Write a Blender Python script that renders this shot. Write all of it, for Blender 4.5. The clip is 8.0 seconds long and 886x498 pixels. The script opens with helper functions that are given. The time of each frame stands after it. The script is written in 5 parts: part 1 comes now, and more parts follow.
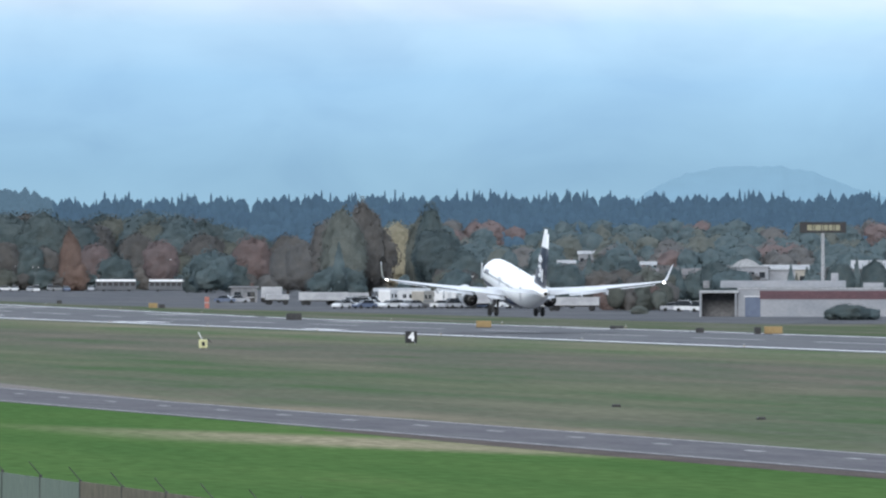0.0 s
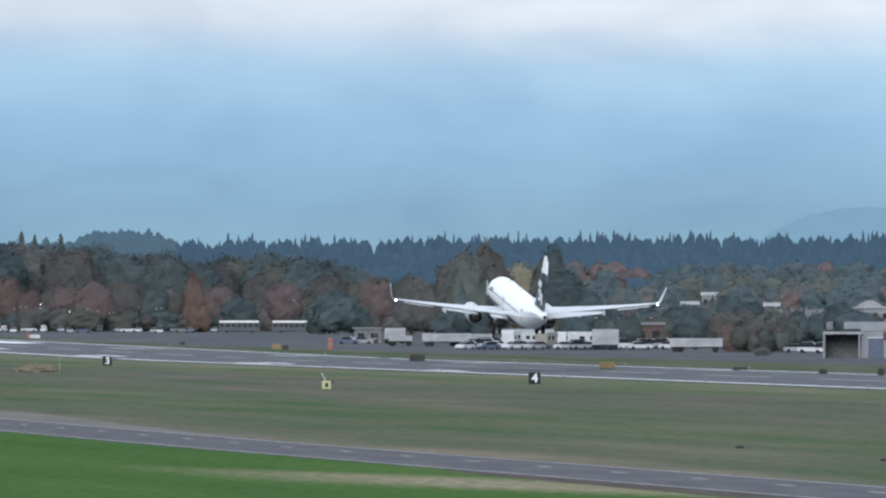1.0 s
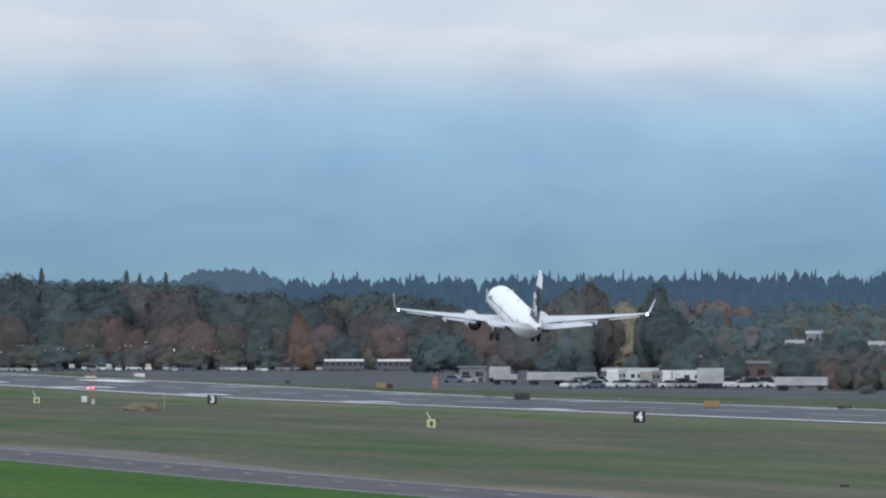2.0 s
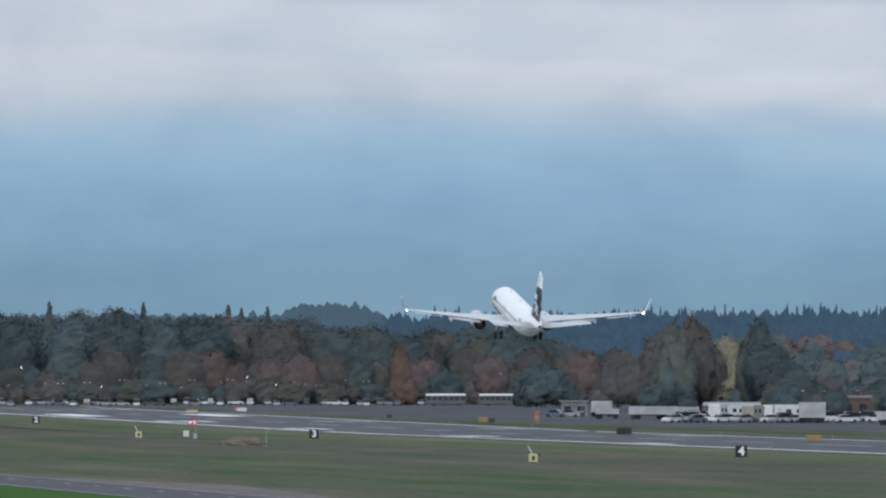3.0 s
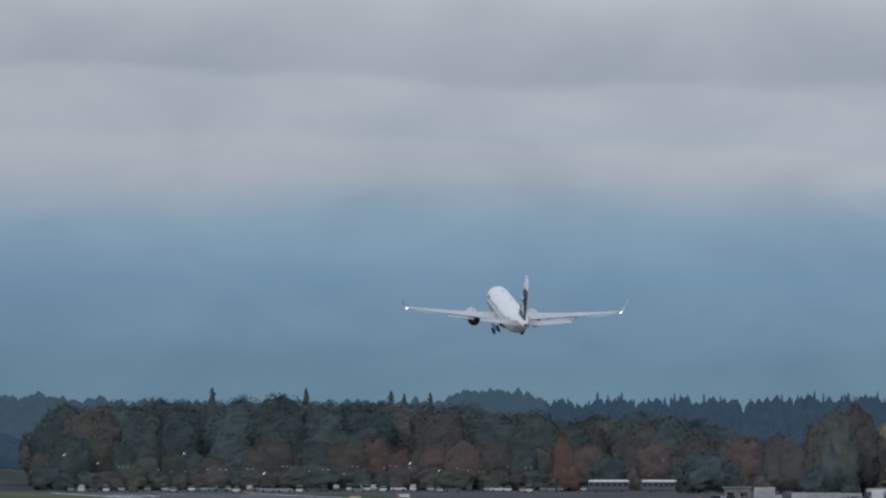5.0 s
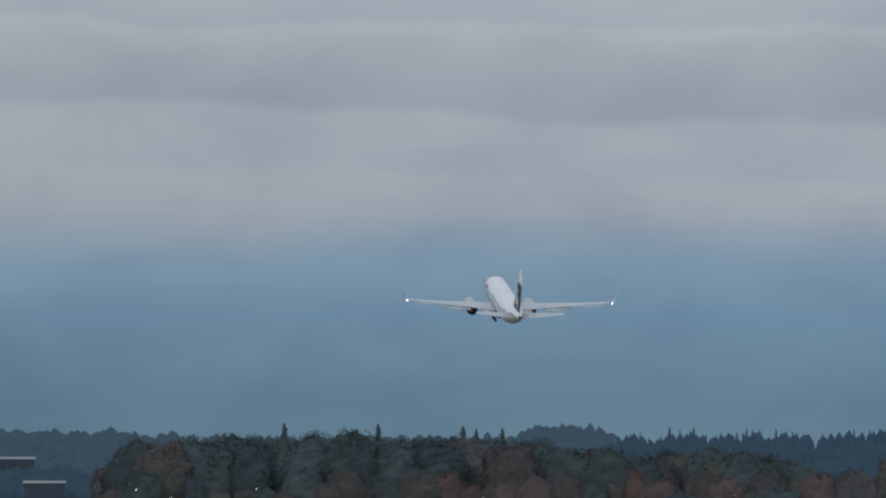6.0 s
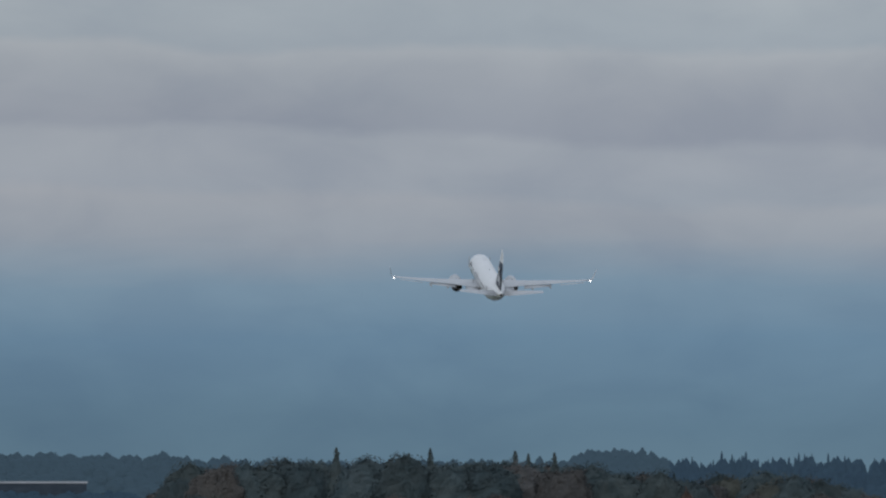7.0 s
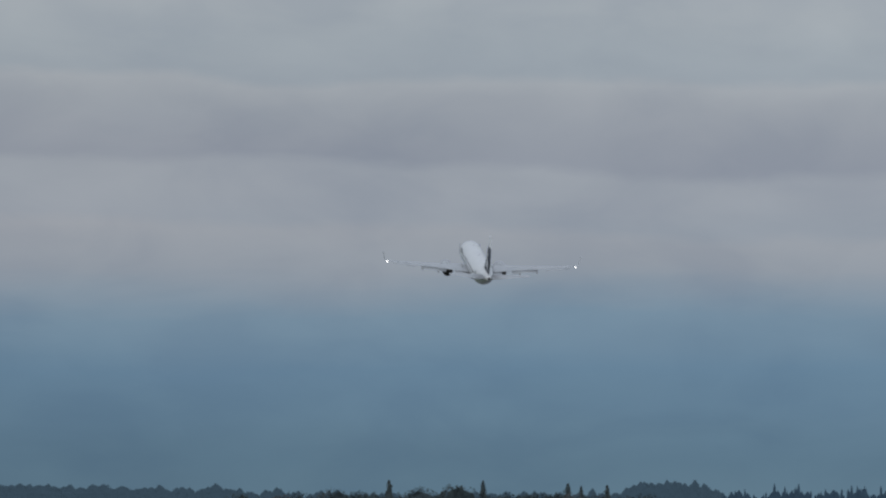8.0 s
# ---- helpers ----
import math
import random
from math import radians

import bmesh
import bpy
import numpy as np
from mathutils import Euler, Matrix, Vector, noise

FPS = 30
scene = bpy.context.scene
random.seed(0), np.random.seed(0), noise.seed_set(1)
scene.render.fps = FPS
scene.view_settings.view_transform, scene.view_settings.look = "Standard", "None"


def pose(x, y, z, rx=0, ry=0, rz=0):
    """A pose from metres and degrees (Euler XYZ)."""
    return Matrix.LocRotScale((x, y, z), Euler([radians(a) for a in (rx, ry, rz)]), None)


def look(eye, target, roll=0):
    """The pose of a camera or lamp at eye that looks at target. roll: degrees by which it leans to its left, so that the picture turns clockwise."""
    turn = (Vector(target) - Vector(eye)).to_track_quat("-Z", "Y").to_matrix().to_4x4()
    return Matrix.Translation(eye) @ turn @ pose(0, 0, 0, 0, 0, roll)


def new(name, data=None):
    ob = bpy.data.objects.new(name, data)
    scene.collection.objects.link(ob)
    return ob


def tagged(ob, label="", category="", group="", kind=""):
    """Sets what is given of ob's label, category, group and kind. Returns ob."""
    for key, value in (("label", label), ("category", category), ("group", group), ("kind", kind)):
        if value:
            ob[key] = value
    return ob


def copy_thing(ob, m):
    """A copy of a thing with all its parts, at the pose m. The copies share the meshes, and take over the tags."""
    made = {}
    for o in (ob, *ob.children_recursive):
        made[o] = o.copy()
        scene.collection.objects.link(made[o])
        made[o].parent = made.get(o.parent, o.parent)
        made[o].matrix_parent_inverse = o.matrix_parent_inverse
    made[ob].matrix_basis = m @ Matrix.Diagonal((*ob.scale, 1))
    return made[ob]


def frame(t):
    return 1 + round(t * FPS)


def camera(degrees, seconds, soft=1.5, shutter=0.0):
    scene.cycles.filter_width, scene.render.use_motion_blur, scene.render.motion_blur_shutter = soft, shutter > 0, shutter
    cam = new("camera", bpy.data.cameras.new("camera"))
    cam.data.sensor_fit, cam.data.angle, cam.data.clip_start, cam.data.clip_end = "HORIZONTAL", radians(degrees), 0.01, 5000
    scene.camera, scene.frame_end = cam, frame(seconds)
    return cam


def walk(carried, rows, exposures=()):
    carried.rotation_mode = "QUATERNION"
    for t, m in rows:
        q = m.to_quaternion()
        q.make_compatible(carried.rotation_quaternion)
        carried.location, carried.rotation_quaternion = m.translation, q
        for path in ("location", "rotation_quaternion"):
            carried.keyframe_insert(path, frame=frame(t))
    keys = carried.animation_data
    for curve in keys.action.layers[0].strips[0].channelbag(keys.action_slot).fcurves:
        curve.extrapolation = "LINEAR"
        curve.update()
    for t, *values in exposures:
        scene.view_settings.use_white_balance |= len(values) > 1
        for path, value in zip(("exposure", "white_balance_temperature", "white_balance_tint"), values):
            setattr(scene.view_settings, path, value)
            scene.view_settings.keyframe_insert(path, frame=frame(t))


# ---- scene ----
cam = camera(4.966, 8.0, soft=2.3)
EYE = 9.3
VIEW = [  # seconds, turn, tilt: a tripod pan from one spot
    (0.0, -11.2002, 0.0444), (0.5, -10.8521, 0.1760), (1.0, -10.5085, 0.2757), (1.5, -10.2115, 0.3904),
    (3.0, -9.3498, 0.6850), (3.5, -9.0931, 0.8056), (4.0, -8.8741, 0.9307), (4.5, -8.6574, 1.0546),
    (6.0, -8.0332, 1.3673), (6.5, -7.8746, 1.4490), (7.0, -7.7410, 1.5040), (7.5, -7.5909, 1.5846), (8.0, -7.4455, 1.6862),
]
STOPS = [(0.0, -0.06), (0.5, -0.22), (1.0, -0.33), (1.5, -0.43), (3.0, -0.7), (3.5, -0.82), (4.5, -1.1), (6.0, -1.4), (8.0, -1.57)]
walk(cam, [(t, pose(0, 0, EYE, 90 + tilt, 0, turn)) for t, turn, tilt in VIEW], STOPS)


# ---- sky and light ----
def node(tree, kind, inputs=None):
    n = tree.nodes.new(kind)
    for k, v in (inputs or {}).items():
        if isinstance(v, bpy.types.NodeSocket):
            tree.links.new(v, n.inputs[k])
        else:
            n.inputs[k].default_value = v
    return n


def ramp(tree, fac, stops, mode="LINEAR"):
    n = node(tree, "ShaderNodeValToRGB", {0: fac})
    cr = n.color_ramp
    cr.interpolation = mode
    while len(cr.elements) < len(stops):
        cr.elements.new(0.5)
    for e, (p, c) in zip(cr.elements, stops):
        e.position, e.color = p, (*c, 1)
    return n.outputs[0]


def math_node(tree, op, a, b=0.0):
    n = node(tree, "ShaderNodeMath", {0: a, 1: b})
    n.operation = op
    return n.outputs[0]


def mix(tree, fac, a, b, blend="MIX"):
    n = node(tree, "ShaderNodeMix")
    n.data_type, n.blend_type = "RGBA", blend
    for sock, v in ((n.inputs[0], fac), (n.inputs[6], a), (n.inputs[7], b)):
        if isinstance(v, bpy.types.NodeSocket):
            tree.links.new(v, sock)
        elif isinstance(v, tuple):
            sock.default_value = (*v, 1)
        else:
            sock.default_value = v
    return n.outputs[2]


SUN_UP, SUN_ROUND = radians(18), radians(200)


def build_sky():
    world = bpy.data.worlds.new("overcast_sky")
    scene.world = world
    world.use_nodes = True
    t = world.node_tree
    t.nodes.clear()
    way = node(t, "ShaderNodeTexCoord").outputs["Generated"]
    up = node(t, "ShaderNodeSeparateXYZ", {0: way}).outputs[2]
    wide = node(t, "ShaderNodeMapping", {0: way, 3: (26, 26, 150)}).outputs[0]
    drift = node(t, "ShaderNodeTexNoise", {"Vector": wide, "Scale": 1.0, "Detail": 5.0, "Roughness": 0.55}).outputs[0]
    low = node(t, "ShaderNodeMapping", {0: way, 3: (14, 14, 45)}).outputs[0]
    swell = node(t, "ShaderNodeTexNoise", {"Vector": low, "Scale": 1.0, "Detail": 3.0}).outputs[0]
    shift = math_node(t, "MULTIPLY", math_node(t, "SUBTRACT", drift, 0.5), 0.0048)
    bend = math_node(t, "ADD", up, shift)
    height = math_node(t, "DIVIDE", bend, 0.08)
    layers = ramp(t, height, [
        (0.0, (0.37, 0.62, 0.81)), (0.11, (0.348, 0.605, 0.845)), (0.22, (0.43, 0.735, 1.055)), (0.285, (0.59, 0.885, 1.18)),
        (0.345, (0.95, 1.08, 1.26)), (0.42, (1.05, 1.15, 1.32)), (0.50, (1.08, 1.18, 1.34)), (0.62, (1.11, 1.24, 1.40)), (0.72, (1.17, 1.30, 1.46)),
        (0.82, (1.3, 1.43, 1.61)), (1.0, (1.5, 1.71, 2.0))])
    # tilted cloud banks above the blue layer, with billowing upper edges
    side = node(t, "ShaderNodeSeparateXYZ", {0: way})
    tilt = math_node(t, "MULTIPLY", math_node(t, "SUBTRACT", side.outputs[0], math_node(t, "MULTIPLY", side.outputs[1], 0.139)), 0.03)
    puff = node(t, "ShaderNodeMapping", {0: way, 3: (30, 30, 70)}).outputs[0]
    curl = node(t, "ShaderNodeTexNoise", {"Vector": puff, "Scale": 1.0, "Detail": 6.0, "Roughness": 0.52}).outputs[0]
    crest = math_node(t, "ADD", math_node(t, "ADD", up, tilt), math_node(t, "MULTIPLY", math_node(t, "SUBTRACT", curl, 0.5), 0.007))
    banks = ramp(t, math_node(t, "DIVIDE", crest, 0.08), [
        (0.33, (1.0, 1.0, 1.0)), (0.385, (1.09, 1.06, 1.03)), (0.40, (1.0, 1.01, 1.01)), (0.46, (1.03, 1.03, 1.02)), (0.474, (0.885, 0.893, 0.922)),
        (0.545, (1.0, 0.99, 0.98)), (0.567, (1.08, 1.06, 1.03)), (0.58, (0.95, 0.98, 0.985)), (0.66, (1.04, 1.04, 1.02)), (0.75, (1.0, 1.0, 1.0))])
    layers = mix(t, 1.0, layers, banks, "MULTIPLY")
    bearing = math_node(t, "SUBTRACT", side.outputs[0], math_node(t, "MULTIPLY", side.outputs[1], 0.139))
    west = node(t, "ShaderNodeMapRange", {0: bearing, 1: -0.2, 2: 0.1}).outputs[0]
    layers = mix(t, 1.0, layers, ramp(t, west, [(0.0, (1.0,) * 3), (0.33, (0.955,) * 3), (0.5, (0.96,) * 3), (0.66, (1.0,) * 3), (0.76, (1.015,) * 3), (0.87, (1.0,) * 3)]), "MULTIPLY")
    patches = ramp(t, swell, [(0.3, (0.90, 0.92, 0.94)), (0.7, (1.09, 1.07, 1.05))])
    clouds = mix(t, 1.0, layers, patches, "MULTIPLY")
    tuft = node(t, "ShaderNodeMapping", {0: way, 3: (62, 62, 120)}).outputs[0]
    billow = node(t, "ShaderNodeTexNoise", {"Vector": tuft, "Scale": 1.0, "Detail": 6.0, "Roughness": 0.5, "Distortion": 0.4}).outputs[0]
    clouds = mix(t, 1.0, clouds, ramp(t, billow, [(0.36, (0.93, 0.94, 0.96)), (0.5, (1.0, 1.0, 1.0)), (0.64, (1.05, 1.045, 1.035))]), "MULTIPLY")
    blue = node(t, "ShaderNodeTexSky")
    blue.sky_type, blue.sun_disc, blue.sun_elevation, blue.sun_rotation = "NISHITA", False, SUN_UP, SUN_ROUND
    far = node(t, "ShaderNodeBackground", {0: blue.outputs[0], 1: 0.05})
    deck = node(t, "ShaderNodeBackground", {0: clouds, 1: 0.92})
    both = node(t, "ShaderNodeMixShader", {0: 0.95, 1: far.outputs[0], 2: deck.outputs[0]})
    node(t, "ShaderNodeOutputWorld", {0: both.outputs[0]})
    sun = new("sun", bpy.data.lights.new("sun", "SUN"))
    sun.data.energy, sun.data.angle, sun.data.color = 1.95, radians(20), (1.0, 0.99, 0.975)
    sun.matrix_world = look((0, 0, 0), (-math.sin(SUN_ROUND) * math.cos(SUN_UP), -math.cos(SUN_ROUND) * math.cos(SUN_UP), -math.sin(SUN_UP)))


build_sky()


# ---- materials ----
def surface(name, a, b, size=(1, 1, 1), rough=0.7, metal=0.0, grain=0.25, bump=0.0, vary=0.0, island=0.0, glow=None, coat=0.0, spec=0.3, thin=0.0):
    """A surface between the colours a and b: broad patches of the given size in metres, and a fine grain ten times smaller."""
    m = bpy.data.materials.new(name)
    m.use_nodes = True
    t = m.node_tree
    bsdf = t.nodes["Principled BSDF"]
    at = node(t, "ShaderNodeTexCoord").outputs["Object"]
    spread = node(t, "ShaderNodeMapping", {0: at, 3: tuple(1 / s for s in size)}).outputs[0]
    broad = node(t, "ShaderNodeTexNoise", {"Vector": spread, "Scale": 1.0, "Detail": 4.0}).outputs[0]
    fine = node(t, "ShaderNodeTexNoise", {"Vector": spread, "Scale": 9.0, "Detail": 3.0}).outputs[0]
    colour = mix(t, ramp(t, broad, [(0.35, (0, 0, 0)), (0.65, (1, 1, 1))]), tuple(a), tuple(b))
    lo, hi = 1 - grain, 1 + grain
    colour = mix(t, 1.0, colour, ramp(t, fine, [(0.3, (lo, lo, lo)), (0.7, (hi, hi, hi))]), "MULTIPLY")
    if vary:
        chance = node(t, "ShaderNodeObjectInfo").outputs["Random"]
        colour = mix(t, 1.0, colour, ramp(t, chance, [(0, (1 - vary,) * 3), (0.5, (1 + vary * 0.4, 1, 1 - vary * 0.4)), (1, (1 + vary,) * 3)]), "MULTIPLY")
    if island:
        chance = node(t, "ShaderNodeNewGeometry").outputs["Random Per Island"]
        colour = mix(t, 1.0, colour, ramp(t, chance, [(0, (1 - island,) * 3), (1, (1 + island,) * 3)]), "MULTIPLY")
    t.links.new(colour, bsdf.inputs["Base Color"])
    bsdf.inputs["Roughness"].default_value = rough
    bsdf.inputs["Metallic"].default_value = metal
    bsdf.inputs["Coat Weight"].default_value = coat
    bsdf.inputs["Specular IOR Level"].default_value = spec
    if thin:
        through_leaf = node(t, "ShaderNodeBsdfTranslucent", {0: colour})
        both = node(t, "ShaderNodeMixShader", {0: thin, 1: bsdf.outputs[0], 2: through_leaf.outputs[0]})
        t.links.new(both.outputs[0], t.nodes["Material Output"].inputs[0])
    if bump:
        n = node(t, "ShaderNodeBump", {"Height": fine, "Strength": 0.5, "Distance": bump})
        t.links.new(n.outputs[0], bsdf.inputs["Normal"])
    if glow:
        bsdf.inputs["Emission Color"].default_value = (*glow[0], 1)
        bsdf.inputs["Emission Strength"].default_value = glow[1]
    return m


def turf():
    """Mown airfield grass: green by the fence, dry along the pavements, olive and brown swathes between."""
    m = surface("airfield_grass", (0.1, 0.15, 0.05), (0.15, 0.17, 0.08), rough=0.95, spec=0.0)
    t = m.node_tree
    bsdf = t.nodes["Principled BSDF"]
    at = node(t, "ShaderNodeTexCoord").outputs["Object"]
    x = node(t, "ShaderNodeSeparateXYZ", {0: at}).outputs[0]
    swathes = node(t, "ShaderNodeMapping", {0: at, 3: (1 / 11, 1 / 95, 1)}).outputs[0]
    broad = node(t, "ShaderNodeTexNoise", {"Vector": swathes, "Scale": 1.0, "Detail": 5.0, "Roughness": 0.6}).outputs[0]
    tufts = node(t, "ShaderNodeMapping", {0: at, 3: (1 / 0.7, 1 / 3.0, 1)}).outputs[0]
    fine = node(t, "ShaderNodeTexNoise", {"Vector": tufts, "Scale": 1.0, "Detail": 4.0}).outputs[0]
    field = ramp(t, broad, [(0.34, (0.064, 0.090, 0.052)), (0.45, (0.084, 0.096, 0.070)), (0.54, (0.098, 0.099, 0.076)), (0.66, (0.120, 0.115, 0.090))])
    lush = ramp(t, broad, [(0.3, (0.045, 0.090, 0.030)), (0.6, (0.060, 0.106, 0.036)), (0.75, (0.094, 0.114, 0.052))])
    dry = ramp(t, broad, [(0.36, (0.085, 0.095, 0.062)), (0.5, (0.125, 0.118, 0.085)), (0.6, (0.21, 0.18, 0.125))])
    wander = math_node(t, "ADD", x, math_node(t, "MULTIPLY", math_node(t, "SUBTRACT", broad, 0.5), 22.0))
    near = node(t, "ShaderNodeMapRange", {0: wander, 1: 102.0, 2: 109.0}).outputs[0]
    colour = mix(t, near, lush, field)
    verge = math_node(t, "SUBTRACT", 1.0, math_node(t, "DIVIDE", math_node(t, "ABSOLUTE", math_node(t, "SUBTRACT", wander, 113.0)), 7.0))
    colour = mix(t, node(t, "ShaderNodeMapRange", {0: verge, 1: 0.0, 2: 0.6, 4: 0.28}).outputs[0], colour, dry)
    # a worn sandy patch between the fence and the road
    y = node(t, "ShaderNodeSeparateXYZ", {0: at}).outputs[1]
    ragged = math_node(t, "MULTIPLY", math_node(t, "SUBTRACT", fine, 0.5), 9.0)
    across = math_node(t, "ADD", math_node(t, "ADD", y, math_node(t, "MULTIPLY", x, 3.4)), math_node(t, "ADD", ragged, -829.0))
    ends = node(t, "ShaderNodeMapRange", {0: math_node(t, "ABSOLUTE", math_node(t, "SUBTRACT", x, 95.5)), 1: 11.5, 2: 2.0}).outputs[0]
    worn = node(t, "ShaderNodeMapRange", {0: math_node(t, "ABSOLUTE", across), 1: 34.0, 2: 12.0}).outputs[0]
    sand = ramp(t, fine, [(0.3, (0.155, 0.142, 0.096)), (0.65, (0.23, 0.20, 0.14))])
    colour = mix(t, math_node(t, "MULTIPLY", math_node(t, "MULTIPLY", worn, ends), 0.95), colour, sand)
    lanes = node(t, "ShaderNodeMapRange", {0: math_node(t, "ADD", x, math_node(t, "MULTIPLY", fine, 3.0)), 1: 105.0, 2: 245.0}).outputs[0]
    colour = mix(t, 1.0, colour, ramp(t, lanes, [
        (0.0, (1, 1, 1)), (0.05, (1.0, 1.0, 1.0)), (0.06, (1.15, 1.08, 1.1)), (0.085, (1.1, 1.05, 1.06)), (0.11, (0.98, 0.97, 0.95)), (0.3, (0.86, 0.98, 0.82)),
        (0.5, (1.03, 0.97, 1.0)), (0.66, (0.97, 0.93, 0.97)), (0.78, (1.02, 1.08, 0.92)), (0.88, (1.2, 1.18, 1.1)), (0.95, (0.95, 1.0, 0.92)), (1.0, (1, 1, 1))]), "MULTIPLY")
    beyond = node(t, "ShaderNodeMapRange", {0: x, 1: 270.0, 2: 280.0}).outputs[0]
    colour = mix(t, beyond, colour, ramp(t, broad, [(0.35, (0.054, 0.076, 0.040)), (0.5, (0.080, 0.088, 0.062)), (0.64, (0.108, 0.104, 0.088))]))
    span = node(t, "ShaderNodeVectorMath", {0: at})
    span.operation = "LENGTH"
    scrub = node(t, "ShaderNodeMapRange", {0: span.outputs["Value"], 1: 2700.0, 2: 2800.0}).outputs[0]
    colour = mix(t, scrub, colour, ramp(t, broad, [(0.4, (0.05, 0.062, 0.06)), (0.65, (0.08, 0.082, 0.068))]))
    colour = mix(t, 1.0, colour, ramp(t, fine, [(0.3, (0.95,) * 3), (0.7, (1.35,) * 3)]), "MULTIPLY")
    t.links.new(colour, bsdf.inputs["Base Color"])
    return m


GRASS = turf()
ASPHALT = surface("weathered_asphalt", (0.088, 0.091, 0.101), (0.118, 0.118, 0.124), (3, 40, 1), 0.85, grain=0.15, spec=0.03)
ROAD = surface("road_asphalt", (0.082, 0.08, 0.09), (0.112, 0.107, 0.115), (2, 12, 1), 0.85, grain=0.15, spec=0.03)
GRAVEL = surface("lot_asphalt", (0.058, 0.062, 0.071), (0.088, 0.088, 0.094), (20, 60, 1), 0.9, spec=0.05)
LAYBY = surface("pale_gravel", (0.125, 0.114, 0.108), (0.175, 0.156, 0.142), (2, 14, 1), 0.9, grain=0.2, spec=0.03)
SHOULDER = surface("bare_earth", (0.066, 0.054, 0.05), (0.092, 0.076, 0.068), (1.5, 9, 1), 0.95, grain=0.25, spec=0.03)
PAINT = surface("road_paint", (0.66, 0.66, 0.67), (0.8, 0.8, 0.8), (1, 6, 1), 0.6, grain=0.12)
WORN = surface("worn_paint", (0.2, 0.2, 0.195), (0.36, 0.36, 0.35), (1, 3, 1), 0.7)
BLACK = surface("black_panel", (0.012, 0.012, 0.014), (0.02, 0.02, 0.022), rough=0.5)
WHITE = surface("white_enamel", (0.52, 0.52, 0.52), (0.6, 0.6, 0.6), (2, 2, 2), 0.45, grain=0.06)
YELLOW = surface("yellow_panel", (0.42, 0.41, 0.22), (0.5, 0.48, 0.27), rough=0.5, grain=0.1)
AMBER = surface("amber_panel", (0.22, 0.15, 0.065), (0.28, 0.195, 0.09), rough=0.5, grain=0.15)
ORANGE = surface("orange_paint", (0.30, 0.115, 0.09), (0.36, 0.14, 0.11), rough=0.6)
DARK = surface("dark_metal", (0.03, 0.03, 0.032), (0.06, 0.058, 0.055), rough=0.55, metal=0.3)
STEEL = surface("galvanised_steel", (0.3, 0.31, 0.32), (0.42, 0.43, 0.44), rough=0.45, metal=0.7)
STRAW = surface("dry_heap", (0.115, 0.098, 0.066), (0.155, 0.13, 0.09), (0.6, 0.6, 0.3), 0.95, bump=0.05)
RED_LAMP = surface("red_lamp", (0.5, 0.02, 0.02), (0.6, 0.03, 0.03), rough=0.3, glow=((1.0, 0.12, 0.14), 9.0))
WHITE_LAMP = surface("white_lamp", (0.8, 0.8, 0.8), (0.9, 0.9, 0.9), rough=0.3, glow=((1.0, 0.97, 0.92), 6.0))
LAMP_HEAD = surface("lamp_head", (0.45, 0.45, 0.45), (0.55, 0.55, 0.55), rough=0.3, glow=((1.0, 0.98, 0.94), 0.2))


# ---- mesh tools ----
def part(name, bm, material, parent=None, label="", smooth=False):
    """Links a bmesh as one mesh object, under a thing or part where one is given."""
    data = bpy.data.meshes.new(name)
    bm.to_mesh(data)
    bm.free()
    if smooth:
        data.polygons.foreach_set("use_smooth", [True] * len(data.polygons))
    data.materials.append(material)
    ob = new(name, data)
    ob.parent = parent
    return tagged(ob, label)


def thing(name, x, y, z=0.0, turn=0.0, label="", category="", group=""):
    ob = new(name)
    ob.matrix_basis = pose(x, y, z, 0, 0, turn)
    return tagged(ob, label, category, group)


def box(x, y, z, sx, sy, sz, bevel=0.0, bm=None):
    """A block centred on x, y that stands on z."""
    bm = bm or bmesh.new()
    made = bmesh.ops.create_cube(bm, size=1.0, matrix=Matrix.Translation((x, y, z + sz / 2)) @ Matrix.Diagonal((sx, sy, sz, 1)))
    if bevel:
        edges = list({e for v in made["verts"] for e in v.link_edges})
        bmesh.ops.bevel(bm, geom=edges, offset=bevel, segments=1, affect="EDGES")
    return bm


def rod(a, b, r, r2=None, sides=8, bm=None):
    """A tapered round bar from a to b."""
    bm = bm or bmesh.new()
    a, b = Vector(a), Vector(b)
    turn = (b - a).to_track_quat("Z", "Y").to_matrix().to_4x4()
    bmesh.ops.create_cone(bm, cap_ends=True, segments=sides, radius1=r, radius2=r if r2 is None else r2, depth=(b - a).length,
                          matrix=Matrix.Translation((a + b) / 2) @ turn)
    return bm


def loft(rings, bm=None):
    """Skins a row of closed rings and caps both ends."""
    bm = bm or bmesh.new()
    rows = [[bm.verts.new(p) for p in ring] for ring in rings]
    n = len(rows[0])
    for p, q in zip(rows, rows[1:]):
        for i in range(n):
            bm.faces.new((p[i], p[(i + 1) % n], q[(i + 1) % n], q[i]))
    bm.faces.new(rows[0][::-1])
    bm.faces.new(rows[-1])
    bmesh.ops.recalc_face_normals(bm, faces=bm.faces)
    return bm


def oval(y, z, rx, rz, n=28, x=0.0):
    return [(x + rx * math.cos(2 * math.pi * i / n), y, z + rz * math.sin(2 * math.pi * i / n)) for i in range(n)]


def spot(az, dist):
    """A place on the plan at a bearing in degrees to the east of the runway's line and a distance from the tripod."""
    return dist * math.sin(radians(az)), dist * math.cos(radians(az))


